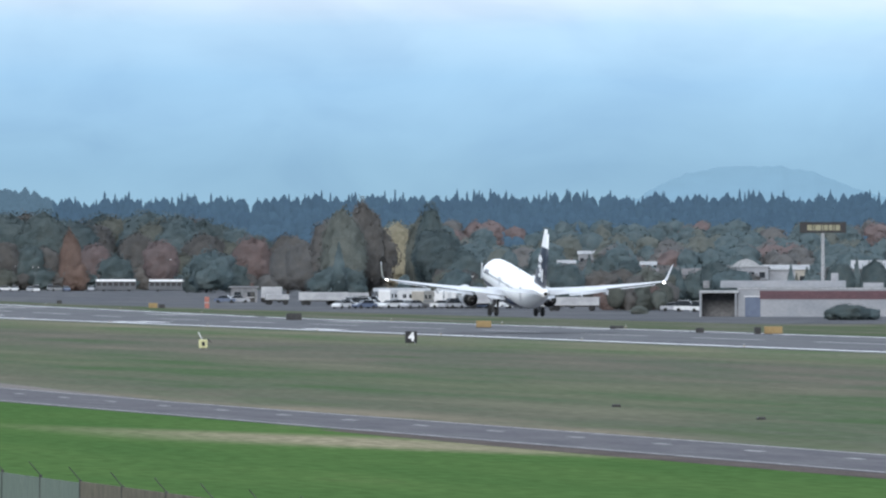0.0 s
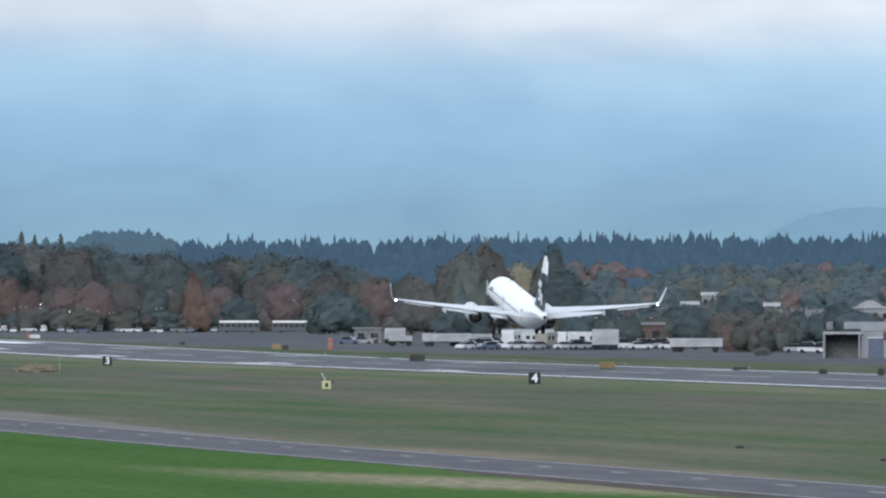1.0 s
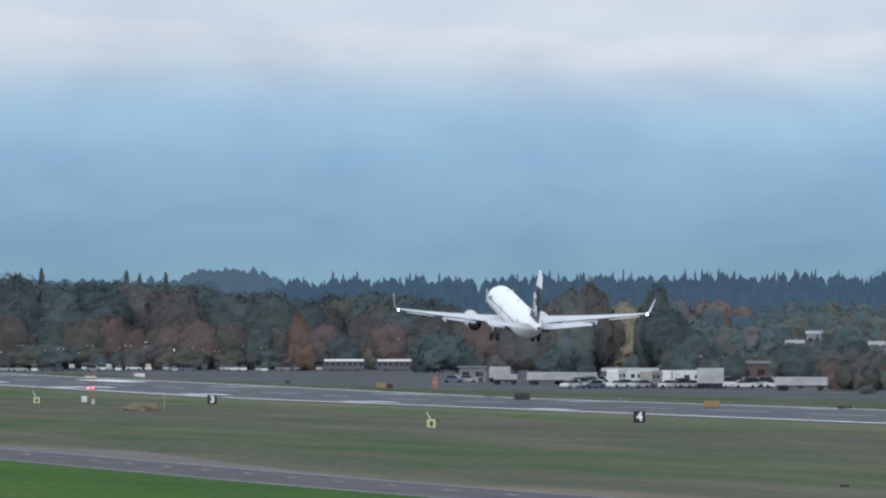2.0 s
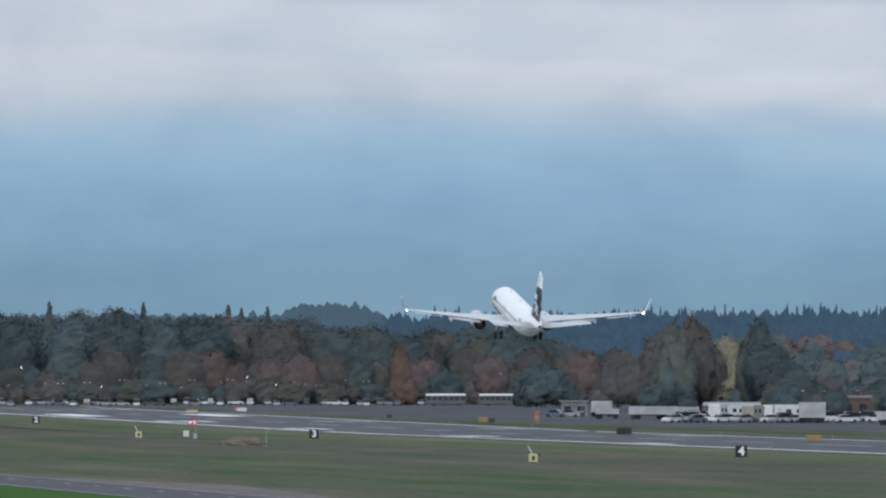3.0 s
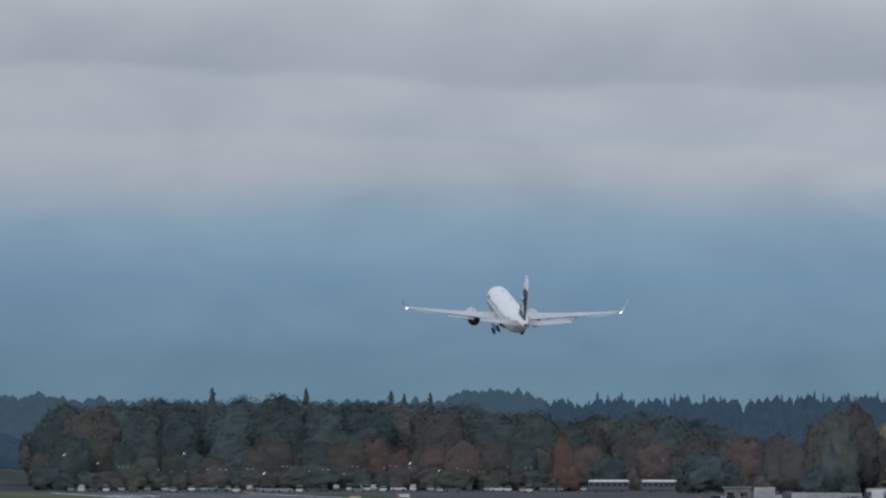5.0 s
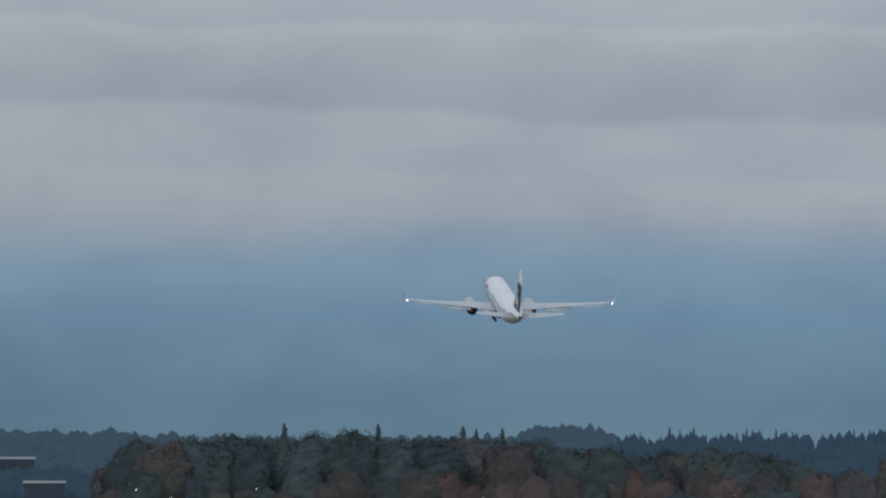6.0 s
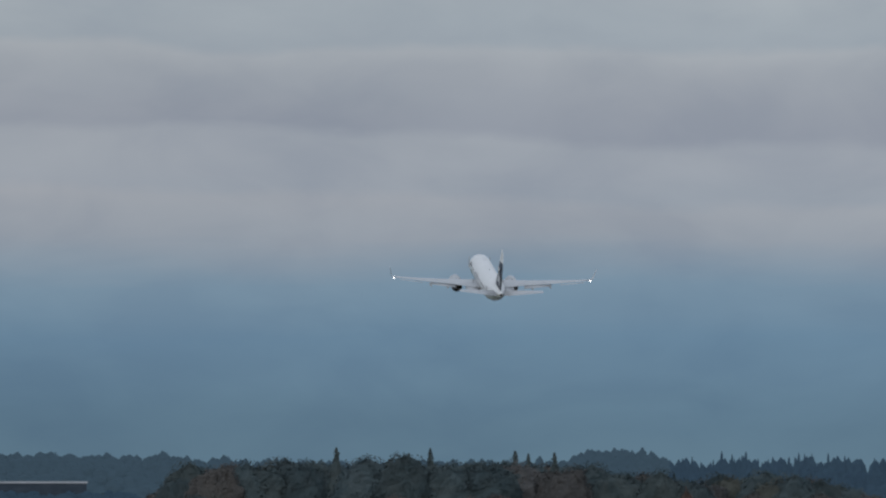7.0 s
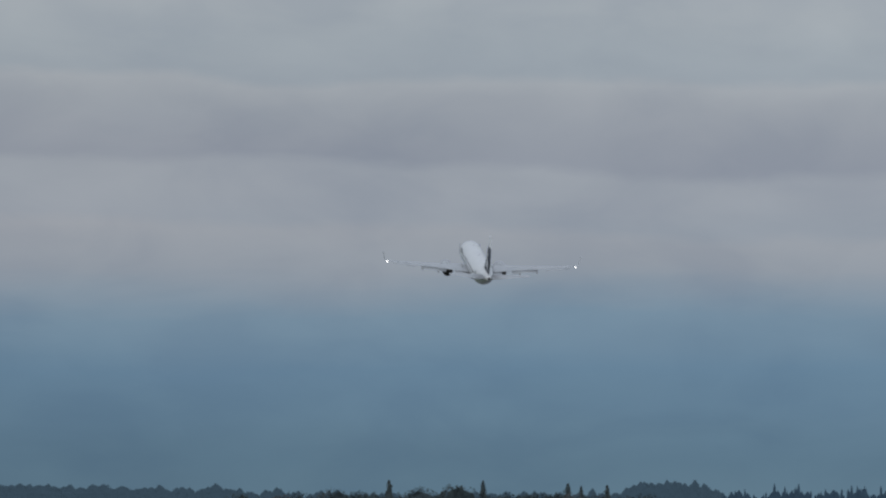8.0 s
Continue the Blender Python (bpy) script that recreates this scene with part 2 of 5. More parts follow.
def rise(x, y):
    """The lie of the land: level airfield, then wooded slopes behind it."""
    d = math.hypot(x, y)
    az = math.degrees(math.atan2(x, y))
    s = min(max((d - 2850) / 1700, 0), 1)
    s = s * s * (3 - 2 * s)
    top = 15.0
    if az < 6.4:
        top += 14.0 * min(1, (6.4 - az) / 0.5)
    return s * top if y > 0 else 0.0


# ---- ground, runway, road ----
def grid_mesh(name, xs, ys, material):
    verts = [(x, y, rise(x, y)) for y in ys for x in xs]
    n = len(xs)
    faces = [(j * n + i, j * n + i + 1, (j + 1) * n + i + 1, (j + 1) * n + i) for j in range(len(ys) - 1) for i in range(n - 1)]
    data = bpy.data.meshes.new(name)
    data.from_pydata(verts, [], faces)
    data.materials.append(material)
    return new(name, data)


def lay(y):
    """The runway climbs gently along its far half."""
    return 0.0027 * max(0.0, min(y, 2150.0) - 1530.0)


def bend(y):
    """The line of the service road, which swings away at its near end."""
    return 105.0 + 0.0185 * max(0.0, 640.0 - y)


def level(y):
    return 0.0


def ribbon(across, width, y0, y1, top, depth, height=lay, step=40.0):
    """A strip of paving or paint of even width that follows the lie of its ground."""
    n = max(1, round((y1 - y0) / step))
    rings = []
    for i in range(n + 1):
        y = y0 + (y1 - y0) * i / n
        x = across(y) if callable(across) else across
        z = height(y) + top
        rings.append([(x - width / 2, y, z - depth), (x + width / 2, y, z - depth), (x + width / 2, y, z), (x - width / 2, y, z)])
    return loft(rings)


def build_ground():
    steps = [-4900 + 100 * i for i in range(99)]
    tagged(grid_mesh("ground", steps, steps, GRASS), "mown airfield grass with green, olive and dry brown swathes", "grass", kind="structure")
    strip = part("runway", ribbon(256, 47, -800, 2150, 0.05, 0.45), ASPHALT)
    tagged(strip, "weathered grey asphalt runway with white edge lines", "runway", kind="structure")
    part("verge", ribbon(246, 92, 1500, 2190, 0.004, 2.2), GRASS, strip, "mown grass verge")
    for x, w in ((235.2, 1.3), (277.0, 0.9)):
        part("edge_line", ribbon(x, w, -790, 2148, 0.056, 0.006), PAINT, strip, "white edge line")
    for side, paint in ((-1, PAINT), (1, WORN)):
        for y, count in ((1284, 1), (1436, 2), (1592, 2), (1745, 3), (2060, 3)):
            for k in range(count):
                part("touchdown_bar", ribbon(256 + side * (17.2 - 3.4 * k), 1.8, y - 12, y + 12, 0.056, 0.006), paint, strip)
        part("aiming_block", ribbon(256 + side * 13.0, 6.0, 1868, 1930, 0.056, 0.006), PAINT, strip, "long white aiming block")
    for i in range(24):
        part("centre_dash", ribbon(256, 0.9, 682 + 61 * i, 718 + 61 * i, 0.056, 0.006), WORN, strip)
    road = part("service_road", ribbon(bend, 10.6, -300, 2100, 0.03, 0.43, level, 20.0), ROAD)
    tagged(road, "narrow grey asphalt service road with a dashed line", "road", kind="structure")
    for off in (-4.8, 4.9):
        part("edge_line", ribbon(lambda y: bend(y) + off, 0.24, -290, 2090, 0.036, 0.006, level, 20.0), WORN, road, "thin worn edge line")
    for i in range(36):
        y = 400 + 19 * i
        part("dash", ribbon(lambda q: bend(q) + 1.4, 0.35, y - 1.6, y + 1.6, 0.036, 0.006, level, 3.2), WORN, road)
    part("shoulder", ribbon(lambda y: bend(y) - 5.3 - 1.3 * min(1.0, (545.0 - y) / 60.0), 2.7, 330, 540, 0.012, 0.1, level, 15.0), SHOULDER, road, "bare dark earth shoulder")
    edge = bmesh.new()
    edge.faces.new([edge.verts.new((px, py, 0.016)) for px, py in ((110.2, 890), (110.2, 640), (111.8, 690), (114.2, 745), (116.4, 781), (118.6, 826), (115.0, 850), (112.0, 880))])
    bmesh.ops.recalc_face_normals(edge, faces=edge.faces)
    for f in bmesh.ops.extrude_face_region(edge, geom=edge.faces[:])["geom"]:
        if isinstance(f, bmesh.types.BMVert):
            f.co.z = -0.1
    part("lay_by", edge, LAYBY, road, "pale gravel lay-by")
    lot = part("pavement", box(420, 2205, -0.4, 206, 1650, 0.42), GRAVEL)
    part("apron", box(299, 2570, -0.4, 36, 920, 0.41), GRAVEL, lot)
    tagged(lot, "grey paved strip beyond the runway", "pavement", kind="structure")


# ---- signs and markers ----
def numeral(text, size, material, parent):
    curve = bpy.data.curves.new("numeral", "FONT")
    curve.body, curve.size, curve.align_x, curve.align_y, curve.extrude = text, size, "CENTER", "CENTER", 0.01
    curve.offset = 0.045
    tmp = new("numeral_curve", curve)
    data = bpy.data.meshes.new_from_object(tmp.evaluated_get(bpy.context.evaluated_depsgraph_get()))
    bpy.data.objects.remove(tmp)
    data.materials.clear()
    data.materials.append(material)
    ob = new("numeral", data)
    ob.parent = parent
    return tagged(ob, "white numeral " + text)


def distance_sign(text, x, y):
    s = thing("runway_sign", x, y, lay(y), label=f"black runway distance sign with a white {text} in the grass", category="sign", group="runway distance signs")
    part("panel", box(0, 0, 0.12, 1.26, 0.3, 1.26, 0.03), BLACK, s)
    ob = numeral(text, 1.28, PAINT, s)
    ob.matrix_basis = pose(0, -0.165, 0.74, 90, 0, 0)
    for sx in (-0.45, 0.45):
        part("leg", rod((sx, 0, -0.05), (sx, 0, 0.14), 0.035), STEEL, s)


def board(x, y, w, h, material, name, label, category="sign", lift=0.15):
    s = thing(name, x, y, label=label, category=category)
    part("panel", box(0, 0, lift, w, 0.35, h, 0.04), material, s)
    part("rim", box(0, 0, lift - 0.05, w + 0.08, 0.25, 0.06), DARK, s)
    for sx in (-0.35 * w, 0.35 * w):
        part("leg", rod((sx, 0, -0.05), (sx, 0, lift), 0.05), STEEL, s)
    return s


def marker(x, y):
    s = board(x, y, 0.86, 0.85, YELLOW, "guidance_sign", "small pale yellow guidance sign with a dark mark")
    part("mark", box(0, -0.18, 0.36, 0.3, 0.02, 0.42), BLACK, s)
    part("rod", rod((-0.1, 0, 1.0), (-0.5, 0, 1.75), 0.05), WHITE, s, "white slanted rod")
    flag = bmesh.new()
    loft([[(0.35, -0.05, 0.95), (0.95, -0.05, 0.62), (0.55, -0.05, 1.05)], [(0.35, 0.05, 0.95), (0.95, 0.05, 0.62), (0.55, 0.05, 1.05)]], flag)
    part("vane", flag, DARK, s, "dark vane")


def light_mast(x, y):
    s = thing("warning_mast", x, y, label="slim orange mast with two red warning lights", category="light mast")
    part("pole", rod((0.5, 0, -0.05), (0.5, 0, 4.7), 0.07, 0.05), ORANGE, s)
    part("box", box(0, 0, 3.5, 1.5, 0.5, 0.55, 0.05), AMBER, s, "orange and white box")
    part("band", box(0, -0.01, 3.68, 1.53, 0.53, 0.16), WHITE, s)
    for sx in (-0.32, 0.32):
        b = bmesh.new()
        bmesh.ops.create_uvsphere(b, u_segments=10, v_segments=6, radius=0.1, matrix=Matrix.Translation((sx, -0.2, 2.25)))
        part("red_light", b, RED_LAMP, s, "lit red light")
    part("crossbar", rod((-0.5, 0, 2.1), (0.6, 0, 2.1), 0.05), DARK, s)
    part("foot", box(0.4, 0, -0.02, 0.5, 0.5, 0.75, 0.05), STEEL, s)


# ---- aeroplane ----
def paint_by_height(name, layers, slope=0.0, gloss=0.5):
    """Glossy aircraft paint whose colour changes at fixed heights on the body; slope tilts the lines along its length."""
    m = surface(name, (0.8, 0.8, 0.8), (0.84, 0.84, 0.84), (3, 3, 3), 0.34, grain=0.03, coat=0.4 * gloss, spec=gloss)
    t = m.node_tree
    at = node(t, "ShaderNodeSeparateXYZ", {0: node(t, "ShaderNodeTexCoord").outputs["Object"]})
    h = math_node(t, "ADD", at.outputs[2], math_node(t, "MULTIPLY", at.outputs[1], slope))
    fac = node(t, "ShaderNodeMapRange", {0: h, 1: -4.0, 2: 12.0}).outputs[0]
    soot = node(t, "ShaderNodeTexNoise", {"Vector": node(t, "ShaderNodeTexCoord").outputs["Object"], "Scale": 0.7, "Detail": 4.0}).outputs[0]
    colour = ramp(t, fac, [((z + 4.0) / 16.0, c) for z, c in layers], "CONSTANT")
    colour = mix(t, 1.0, colour, ramp(t, soot, [(0.3, (0.94,) * 3), (0.7, (1.0,) * 3)]), "MULTIPLY")
    t.links.new(colour, t.nodes["Principled BSDF"].inputs["Base Color"])
    return m


NAVY = (0.012, 0.02, 0.045)
# The grey belly paint is deepened to hold the shade of the underside.
HULL = paint_by_height("hull_paint_shaded_belly", [(-4.0, (0.29, 0.305, 0.33)), (-1.58, NAVY), (-1.05, (0.83, 0.83, 0.83))], -0.05)
FIN = paint_by_height("fin_paint", [(-4.0, (0.83, 0.83, 0.83)), (1.45, NAVY), (6.55, (0.83, 0.83, 0.83))], 0.0, 0.12)
WING = surface("wing_paint", (0.45, 0.465, 0.49), (0.53, 0.545, 0.57), (2, 1, 1), 0.35, grain=0.05, coat=0.2)
TYRE = surface("tyre_rubber", (0.015, 0.015, 0.015), (0.03, 0.03, 0.03), rough=0.85)
NOZZLE = surface("hot_metal", (0.05, 0.045, 0.04), (0.12, 0.11, 0.1), rough=0.4, metal=0.9)
TIP_LAMP = surface("tip_lamp", (0.9, 0.9, 0.9), (0.95, 0.95, 0.95), rough=0.2, glow=((1.0, 0.98, 0.95), 12.0))
GLASS = surface("dark_glass", (0.015, 0.018, 0.022), (0.03, 0.034, 0.04), rough=0.12)


def foil(lead, chord, z, thick, x, n=9, camber=0.0, twist=0.0, upright=False):
    """A wing section across x: leading edge at y = lead, nose forward."""
    pts = []
    for k in range(2 * n):
        u = k / n if k < n else 2 - k / n
        u = 0.5 - 0.5 * math.cos(math.pi * u)
        t = thick * (1.48 * math.sqrt(max(u, 0)) - 0.63 * u - 1.76 * u * u + 1.42 * u ** 3 - 0.5 * u ** 4)
        s = 1 if k < n else -1
        dy, dz = -u * chord, chord * (s * t + camber * 4 * u * (1 - u)) + twist * (u - 0.3) * chord
        pts.append((x, lead + dy, z + dz))
    if upright:
        pts = [(px + (pz - z), py, z) for px, py, pz in pts]
    return pts


def wing_line(x):
    """Leading edge, chord and height of the wing at x metres from the centreline."""
    a = abs(x)
    lead = 4.3 - a * 0.53
    trail = -3.4 if a < 5.8 else -3.4 - (a - 5.8) * 0.245
    return lead, lead - trail, -1.25 + 0.105 * a + 0.0022 * a * a


EMBLEM = surface("emblem_paint", (0.66, 0.67, 0.69), (0.74, 0.75, 0.76), rough=0.4, grain=0.05)
NAVY_PAINT = surface("navy_paint", NAVY, (0.016, 0.026, 0.055), rough=0.35)


def hull_patch(stations, y0, y1, a0, a1):
    """A thin painted patch that follows the fuselage between two stations and two angles."""
    bm = bmesh.new()
    rows = []
    for i in range(5):
        y = y0 + (y1 - y0) * i / 4
        for (ya, za, wa, ha), (yb, zb, wb, hb) in zip(stations, stations[1:]):
            if yb <= y <= ya:
                f = (ya - y) / (ya - yb)
                z, w, h = za + (zb - za) * f, wa + (wb - wa) * f, ha + (hb - ha) * f
        rows.append([bm.verts.new(((w + 0.012) * math.cos(radians(a0 + (a1 - a0) * k / 8)), y, z + (h + 0.012) * math.sin(radians(a0 + (a1 - a0) * k / 8)))) for k in range(9)])
    for p, q in zip(rows, rows[1:]):
        for k in range(8):
            bm.faces.new((p[k], p[k + 1], q[k + 1], q[k]))
    return bm


def build_aeroplane():
    p = thing("aeroplane", 249.99, 1217.5, 5.72, label="white twin-engine airliner with a dark blue tail climbing away", category="aeroplane")
    stations = [  # y, centre height, half width, half height
        (15.5, -0.55, 0.05, 0.05), (15.2, -0.52, 0.45, 0.42), (14.5, -0.42, 0.9, 0.85), (13.4, -0.25, 1.33, 1.3), (12.2, -0.08, 1.62, 1.68),
        (10.8, 0.0, 1.82, 1.93), (9.0, 0.0, 1.88, 2.0), (4.0, 0.0, 1.88, 2.0), (0.0, 0.0, 1.88, 2.0), (-5.0, 0.0, 1.88, 2.0), (-7.0, 0.04, 1.86, 1.96),
        (-9.0, 0.18, 1.74, 1.80), (-11.0, 0.40, 1.50, 1.52), (-13.0, 0.66, 1.16, 1.18), (-14.8, 0.88, 0.76, 0.80), (-16.0, 1.02, 0.45, 0.50), (-16.7, 1.10, 0.25, 0.28)]
    stations = [(y - 1.5 if y < -4 else y, z, w, h) for y, z, w, h in stations]
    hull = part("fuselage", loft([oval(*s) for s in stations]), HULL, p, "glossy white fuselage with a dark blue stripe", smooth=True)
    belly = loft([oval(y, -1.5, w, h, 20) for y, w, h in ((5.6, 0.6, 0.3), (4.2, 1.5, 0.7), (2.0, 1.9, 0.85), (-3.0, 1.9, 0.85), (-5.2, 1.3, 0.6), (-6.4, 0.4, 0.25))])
    part("belly_fairing", belly, HULL, hull, "grey belly fairing, darkened for shade, with a dark blue stripe", smooth=True)
    part("apu_exhaust", rod((0, -18.1, 1.09), (0, -18.5, 1.12), 0.24, 0.2, 14), NOZZLE, hull, "dark exhaust outlet")
    part("windscreen", hull_patch(stations, 12.3, 13.3, 25, 155), GLASS, hull, "dark cockpit windows", smooth=True)
    pane = box(0, 0, 0, 0.02, 0.2, 0.27, 0.0)
    first = part("cabin_window", pane, GLASS, hull)
    first.matrix_basis = pose(-1.845, 10.0, 0.28)
    for side in (-1, 1):
        for i in range(36):
            y = 10.0 - 0.56 * i
            if side == -1 and i == 0:
                continue
            o = new("cabin_window", first.data)
            o.parent = hull
            o.matrix_basis = pose(side * 1.845, y, 0.28)
        for y, h in ((11.6, 1.85), (-11.1, 1.7), (0.4, 1.0)):
            part("cabin_door", box(side * (1.80 if y > 10 else 1.875 if y > 0 else 1.66), y, -0.6 if h > 1 else -0.1, 0.04, 0.85, h, 0.01), WING, hull, "outlined door")
        for k in range(2):
            y = 9.6 - 1.1 * k
            part("fuselage_marking", hull_patch(stations, y - 0.8, y, 8 if side > 0 else 154, 26 if side > 0 else 172), NAVY_PAINT, hull, "dark blue lettering bar", smooth=True)
    for y in (6.0, -2.0):
        part("antenna", loft([foil(y, 0.45, 1.97, 0.1, 0, 4, upright=True), foil(y - 0.2, 0.2, 2.3, 0.1, 0, 4, upright=True)]), DARK, hull, "small dark antenna")
    # fin and rudder
    aft = -1.5
    fin = part("tail_fin", loft([foil(y + aft, c, z, k, 0, upright=True) for y, c, z, k in ((-9.6, 6.0, 1.3, 0.1), (-10.7, 4.6, 2.4, 0.1), (-13.0, 3.3, 5.6, 0.1), (-14.9, 1.9, 8.55, 0.09), (-15.3, 1.3, 8.8, 0.05))]), FIN, p, "dark blue fin with a white tip", smooth=True)
    part("dorsal_fillet", loft([foil(-6.0 + aft, 5.0, 1.7, 0.015, 0, upright=True), foil(-9.4 + aft, 2.4, 2.5, 0.04, 0, upright=True)]), HULL, fin)
    part("rudder", loft([foil(y + aft, c, z, 0.06, 0, upright=True) for y, c, z in ((-15.25, 1.5, 1.75), (-16.2, 1.25, 5.6), (-16.7, 0.8, 8.35))]), FIN, fin, smooth=True)
    arc = [(0.95, 0.8, 40 + 31 * i) for i in range(10)]
    curve = [(-15.3 + ry * math.cos(radians(a)), 3.55 + rz * math.sin(radians(a))) for ry, rz, a in arc]
    inner = [(-15.3 + 0.52 * ry * math.cos(radians(a)), 3.55 + 0.5 * rz * math.sin(radians(a))) for ry, rz, a in arc]
    pieces = [curve[i:i + 2] + inner[i:i + 2][::-1] for i in range(9)]
    pieces += [[(-14.3, 4.75), (-16.0, 4.5), (-16.6, 5.15), (-15.0, 5.5)], [(-15.1, 3.45), (-15.6, 3.4), (-15.6, 3.75), (-15.15, 3.8)], [(-16.4, 2.5), (-17.0, 2.4), (-17.1, 3.9), (-16.7, 3.9)]]
    for side in (-1, 1):
        for ring in pieces:
            x0 = side * 0.215
            patch = loft([[(x0 - 0.03, y, z) for y, z in ring], [(x0 + 0.03, y, z) for y, z in ring]])
            part("fin_emblem_patch", patch, EMBLEM, fin, "plain pale patch")
    gear = []
    for side in (-1, 1):
        stab = part("tailplane", loft([foil(y - 2.0, c, z, k, side * a) for y, c, z, k, a in ((-12.2, 4.2, 1.0, 0.09, 0.7), (-14.1, 2.8, 1.45, 0.09, 4.0), (-15.85, 1.6, 1.85, 0.08, 7.1), (-16.1, 1.0, 1.88, 0.04, 7.25))]), WING, p, "white tailplane", smooth=True)
        part("elevator", loft([foil(-17.6, 1.2, 1.06, 0.05, side * 1.1), foil(-19.0, 0.6, 1.85, 0.05, side * 6.9)]), WING, stab, smooth=True)
        sections = []
        for a in (1.2, 3.2, 5.8, 9.0, 12.5, 15.5, 17.0):
            lead, chord, z = wing_line(a)
            sections.append(foil(lead, chord, z, 0.115 - 0.0022 * a, side * a, camber=0.018, twist=0.015 + 0.0034 * a))
        wing = part("wing", loft(sections), WING, p, "white swept wing", smooth=True)
        lead, chord, z = wing_line(17.0)
        curl = []
        for dx, dz, dy, c in ((0, 0, 0, 1), (0.32, 0.10, -0.2, 0.93), (0.52, 0.38, -0.5, 0.82), (0.66, 0.9, -0.9, 0.66), (0.86, 1.7, -1.5, 0.48), (1.0, 2.3, -2.0, 0.33)):
            lean = min(1.0, dz / 0.5)
            ring = foil(lead + dy, chord * c, 0, 0.09, 0)
            curl.append([(side * (17.0 + dx) - side * q[2] * lean, q[1], z + dz + q[2] * (1 - lean)) for q in ring])
        part("winglet", loft(curl), WING, wing, "upturned white winglet", smooth=True)
        b = bmesh.new()
        bmesh.ops.create_uvsphere(b, u_segments=10, v_segments=6, radius=0.11, matrix=Matrix.Translation((side * 17.1, lead - chord - 0.12, z + 0.03)))
        part("wingtip_light", b, TIP_LAMP, wing, "lit white wingtip light")
        for a0, a1 in ((2.0, 4.2), (6.0, 10.6)):
            rings = []
            for a in (a0, a1):
                lead, chord, z = wing_line(a)
                c = chord * (0.22 if a < 5.8 else 0.26)
                rings.append(foil(lead - chord + 0.35, c, z - 0.08, 0.09, side * a, twist=-0.22))
            part("flap", loft(rings), WING, wing, "lowered flap", smooth=True)
        for a in (3.6, 7.4, 10.4):
            lead, chord, z = wing_line(a)
            y = lead - chord
            part("flap_fairing", loft([oval(y + dy, z - 0.35 - 0.12 * abs(dy - 0.3), r, r * 1.3, 10, side * a) for dy, r in ((1.7, 0.04), (1.1, 0.16), (0.2, 0.2), (-0.5, 0.14), (-1.0, 0.03))]), WING, wing, smooth=True)
        part("aileron", loft([foil(-6.25 + (16.0 - a) * 0.245, 0.62, wing_line(a)[2] - 0.02, 0.08, side * a) for a in (12.0, 16.0)]), WING, wing, smooth=True)
        ex = side * 4.9
        cowl = loft([oval(y, -2.13 + 0.1 * max(0.0, y - 2.8), r * 0.95, r * 0.95, 24, ex) for y, r in ((6.8, 0.80), (6.85, 0.9), (6.5, 1.03), (5.4, 1.12), (4.1, 1.10), (2.8, 0.98))])
        engine = part("engine", cowl, WING, p, "white engine cowl", smooth=True)
        part("fan_duct", loft([oval(y, -2.13, r * 0.95, r * 0.92, 24, ex) for y, r in ((2.82, 0.93), (2.4, 0.86))]), DARK, engine, "dark exhaust ring", smooth=True)
        part("core_nozzle", loft([oval(y, -2.16, r, r, 20, ex) for y, r in ((2.9, 0.66), (2.0, 0.48), (1.5, 0.40))]), NOZZLE, engine, "dark metal nozzle", smooth=True)
        part("exhaust_cone", rod((ex, 1.55, -2.16), (ex, 0.95, -2.14), 0.26, 0.03, 14), NOZZLE, engine)
        part("pylon", loft([foil(5.6, 5.2, -1.35, 0.05, ex, upright=True), foil(4.6, 5.0, -0.7, 0.05, ex, upright=True)]), WING, engine)
        leg = rod((0, 0, 0), (0, 0, -2.05), 0.14, 0.11, 10)
        rod((0, 0, -0.3), (side * -1.2, 0.2, 0.1), 0.07, 0.07, 8, leg)
        rod((-0.5, 0, -2.05), (0.5, 0, -2.05), 0.1, 0.1, 10, leg)
        g = part("main_gear", leg, STEEL, p, "landing gear leg with two wheels", smooth=True)
        g.matrix_basis = pose(side * 2.86, -1.2, -1.05)
        for wx in (-0.42, 0.42):
            rings = []
            for dx, r in ((-0.19, 0.36), (-0.19, 0.48), (-0.12, 0.565), (0.12, 0.565), (0.19, 0.48), (0.19, 0.36)):
                rings.append([(wx + dx, r * math.cos(2 * math.pi * i / 20), -2.05 + r * math.sin(2 * math.pi * i / 20)) for i in range(20)])
            part("wheel", loft(rings), TYRE, g, "black tyre")
        part("gear_door", box(side * 0.28, 0, -1.3, 0.05, 0.7, 1.2, 0.01), WING, g)
        gear.append((g, side))
    nose = rod((0, 0, 0), (0, 0, -1.75), 0.1, 0.08, 10)
    rod((-0.28, 0, -1.75), (0.28, 0, -1.75), 0.06, 0.06, 8, nose)
    g = part("nose_gear", nose, STEEL, p, "nose wheel leg")
    g.matrix_basis = pose(0, 10.9, -1.75)
    for wx in (-0.2, 0.2):
        part("wheel", rod((wx - 0.1, 0, -1.75), (wx + 0.1, 0, -1.75), 0.34, None, 18), TYRE, g)
    return p, gear, g


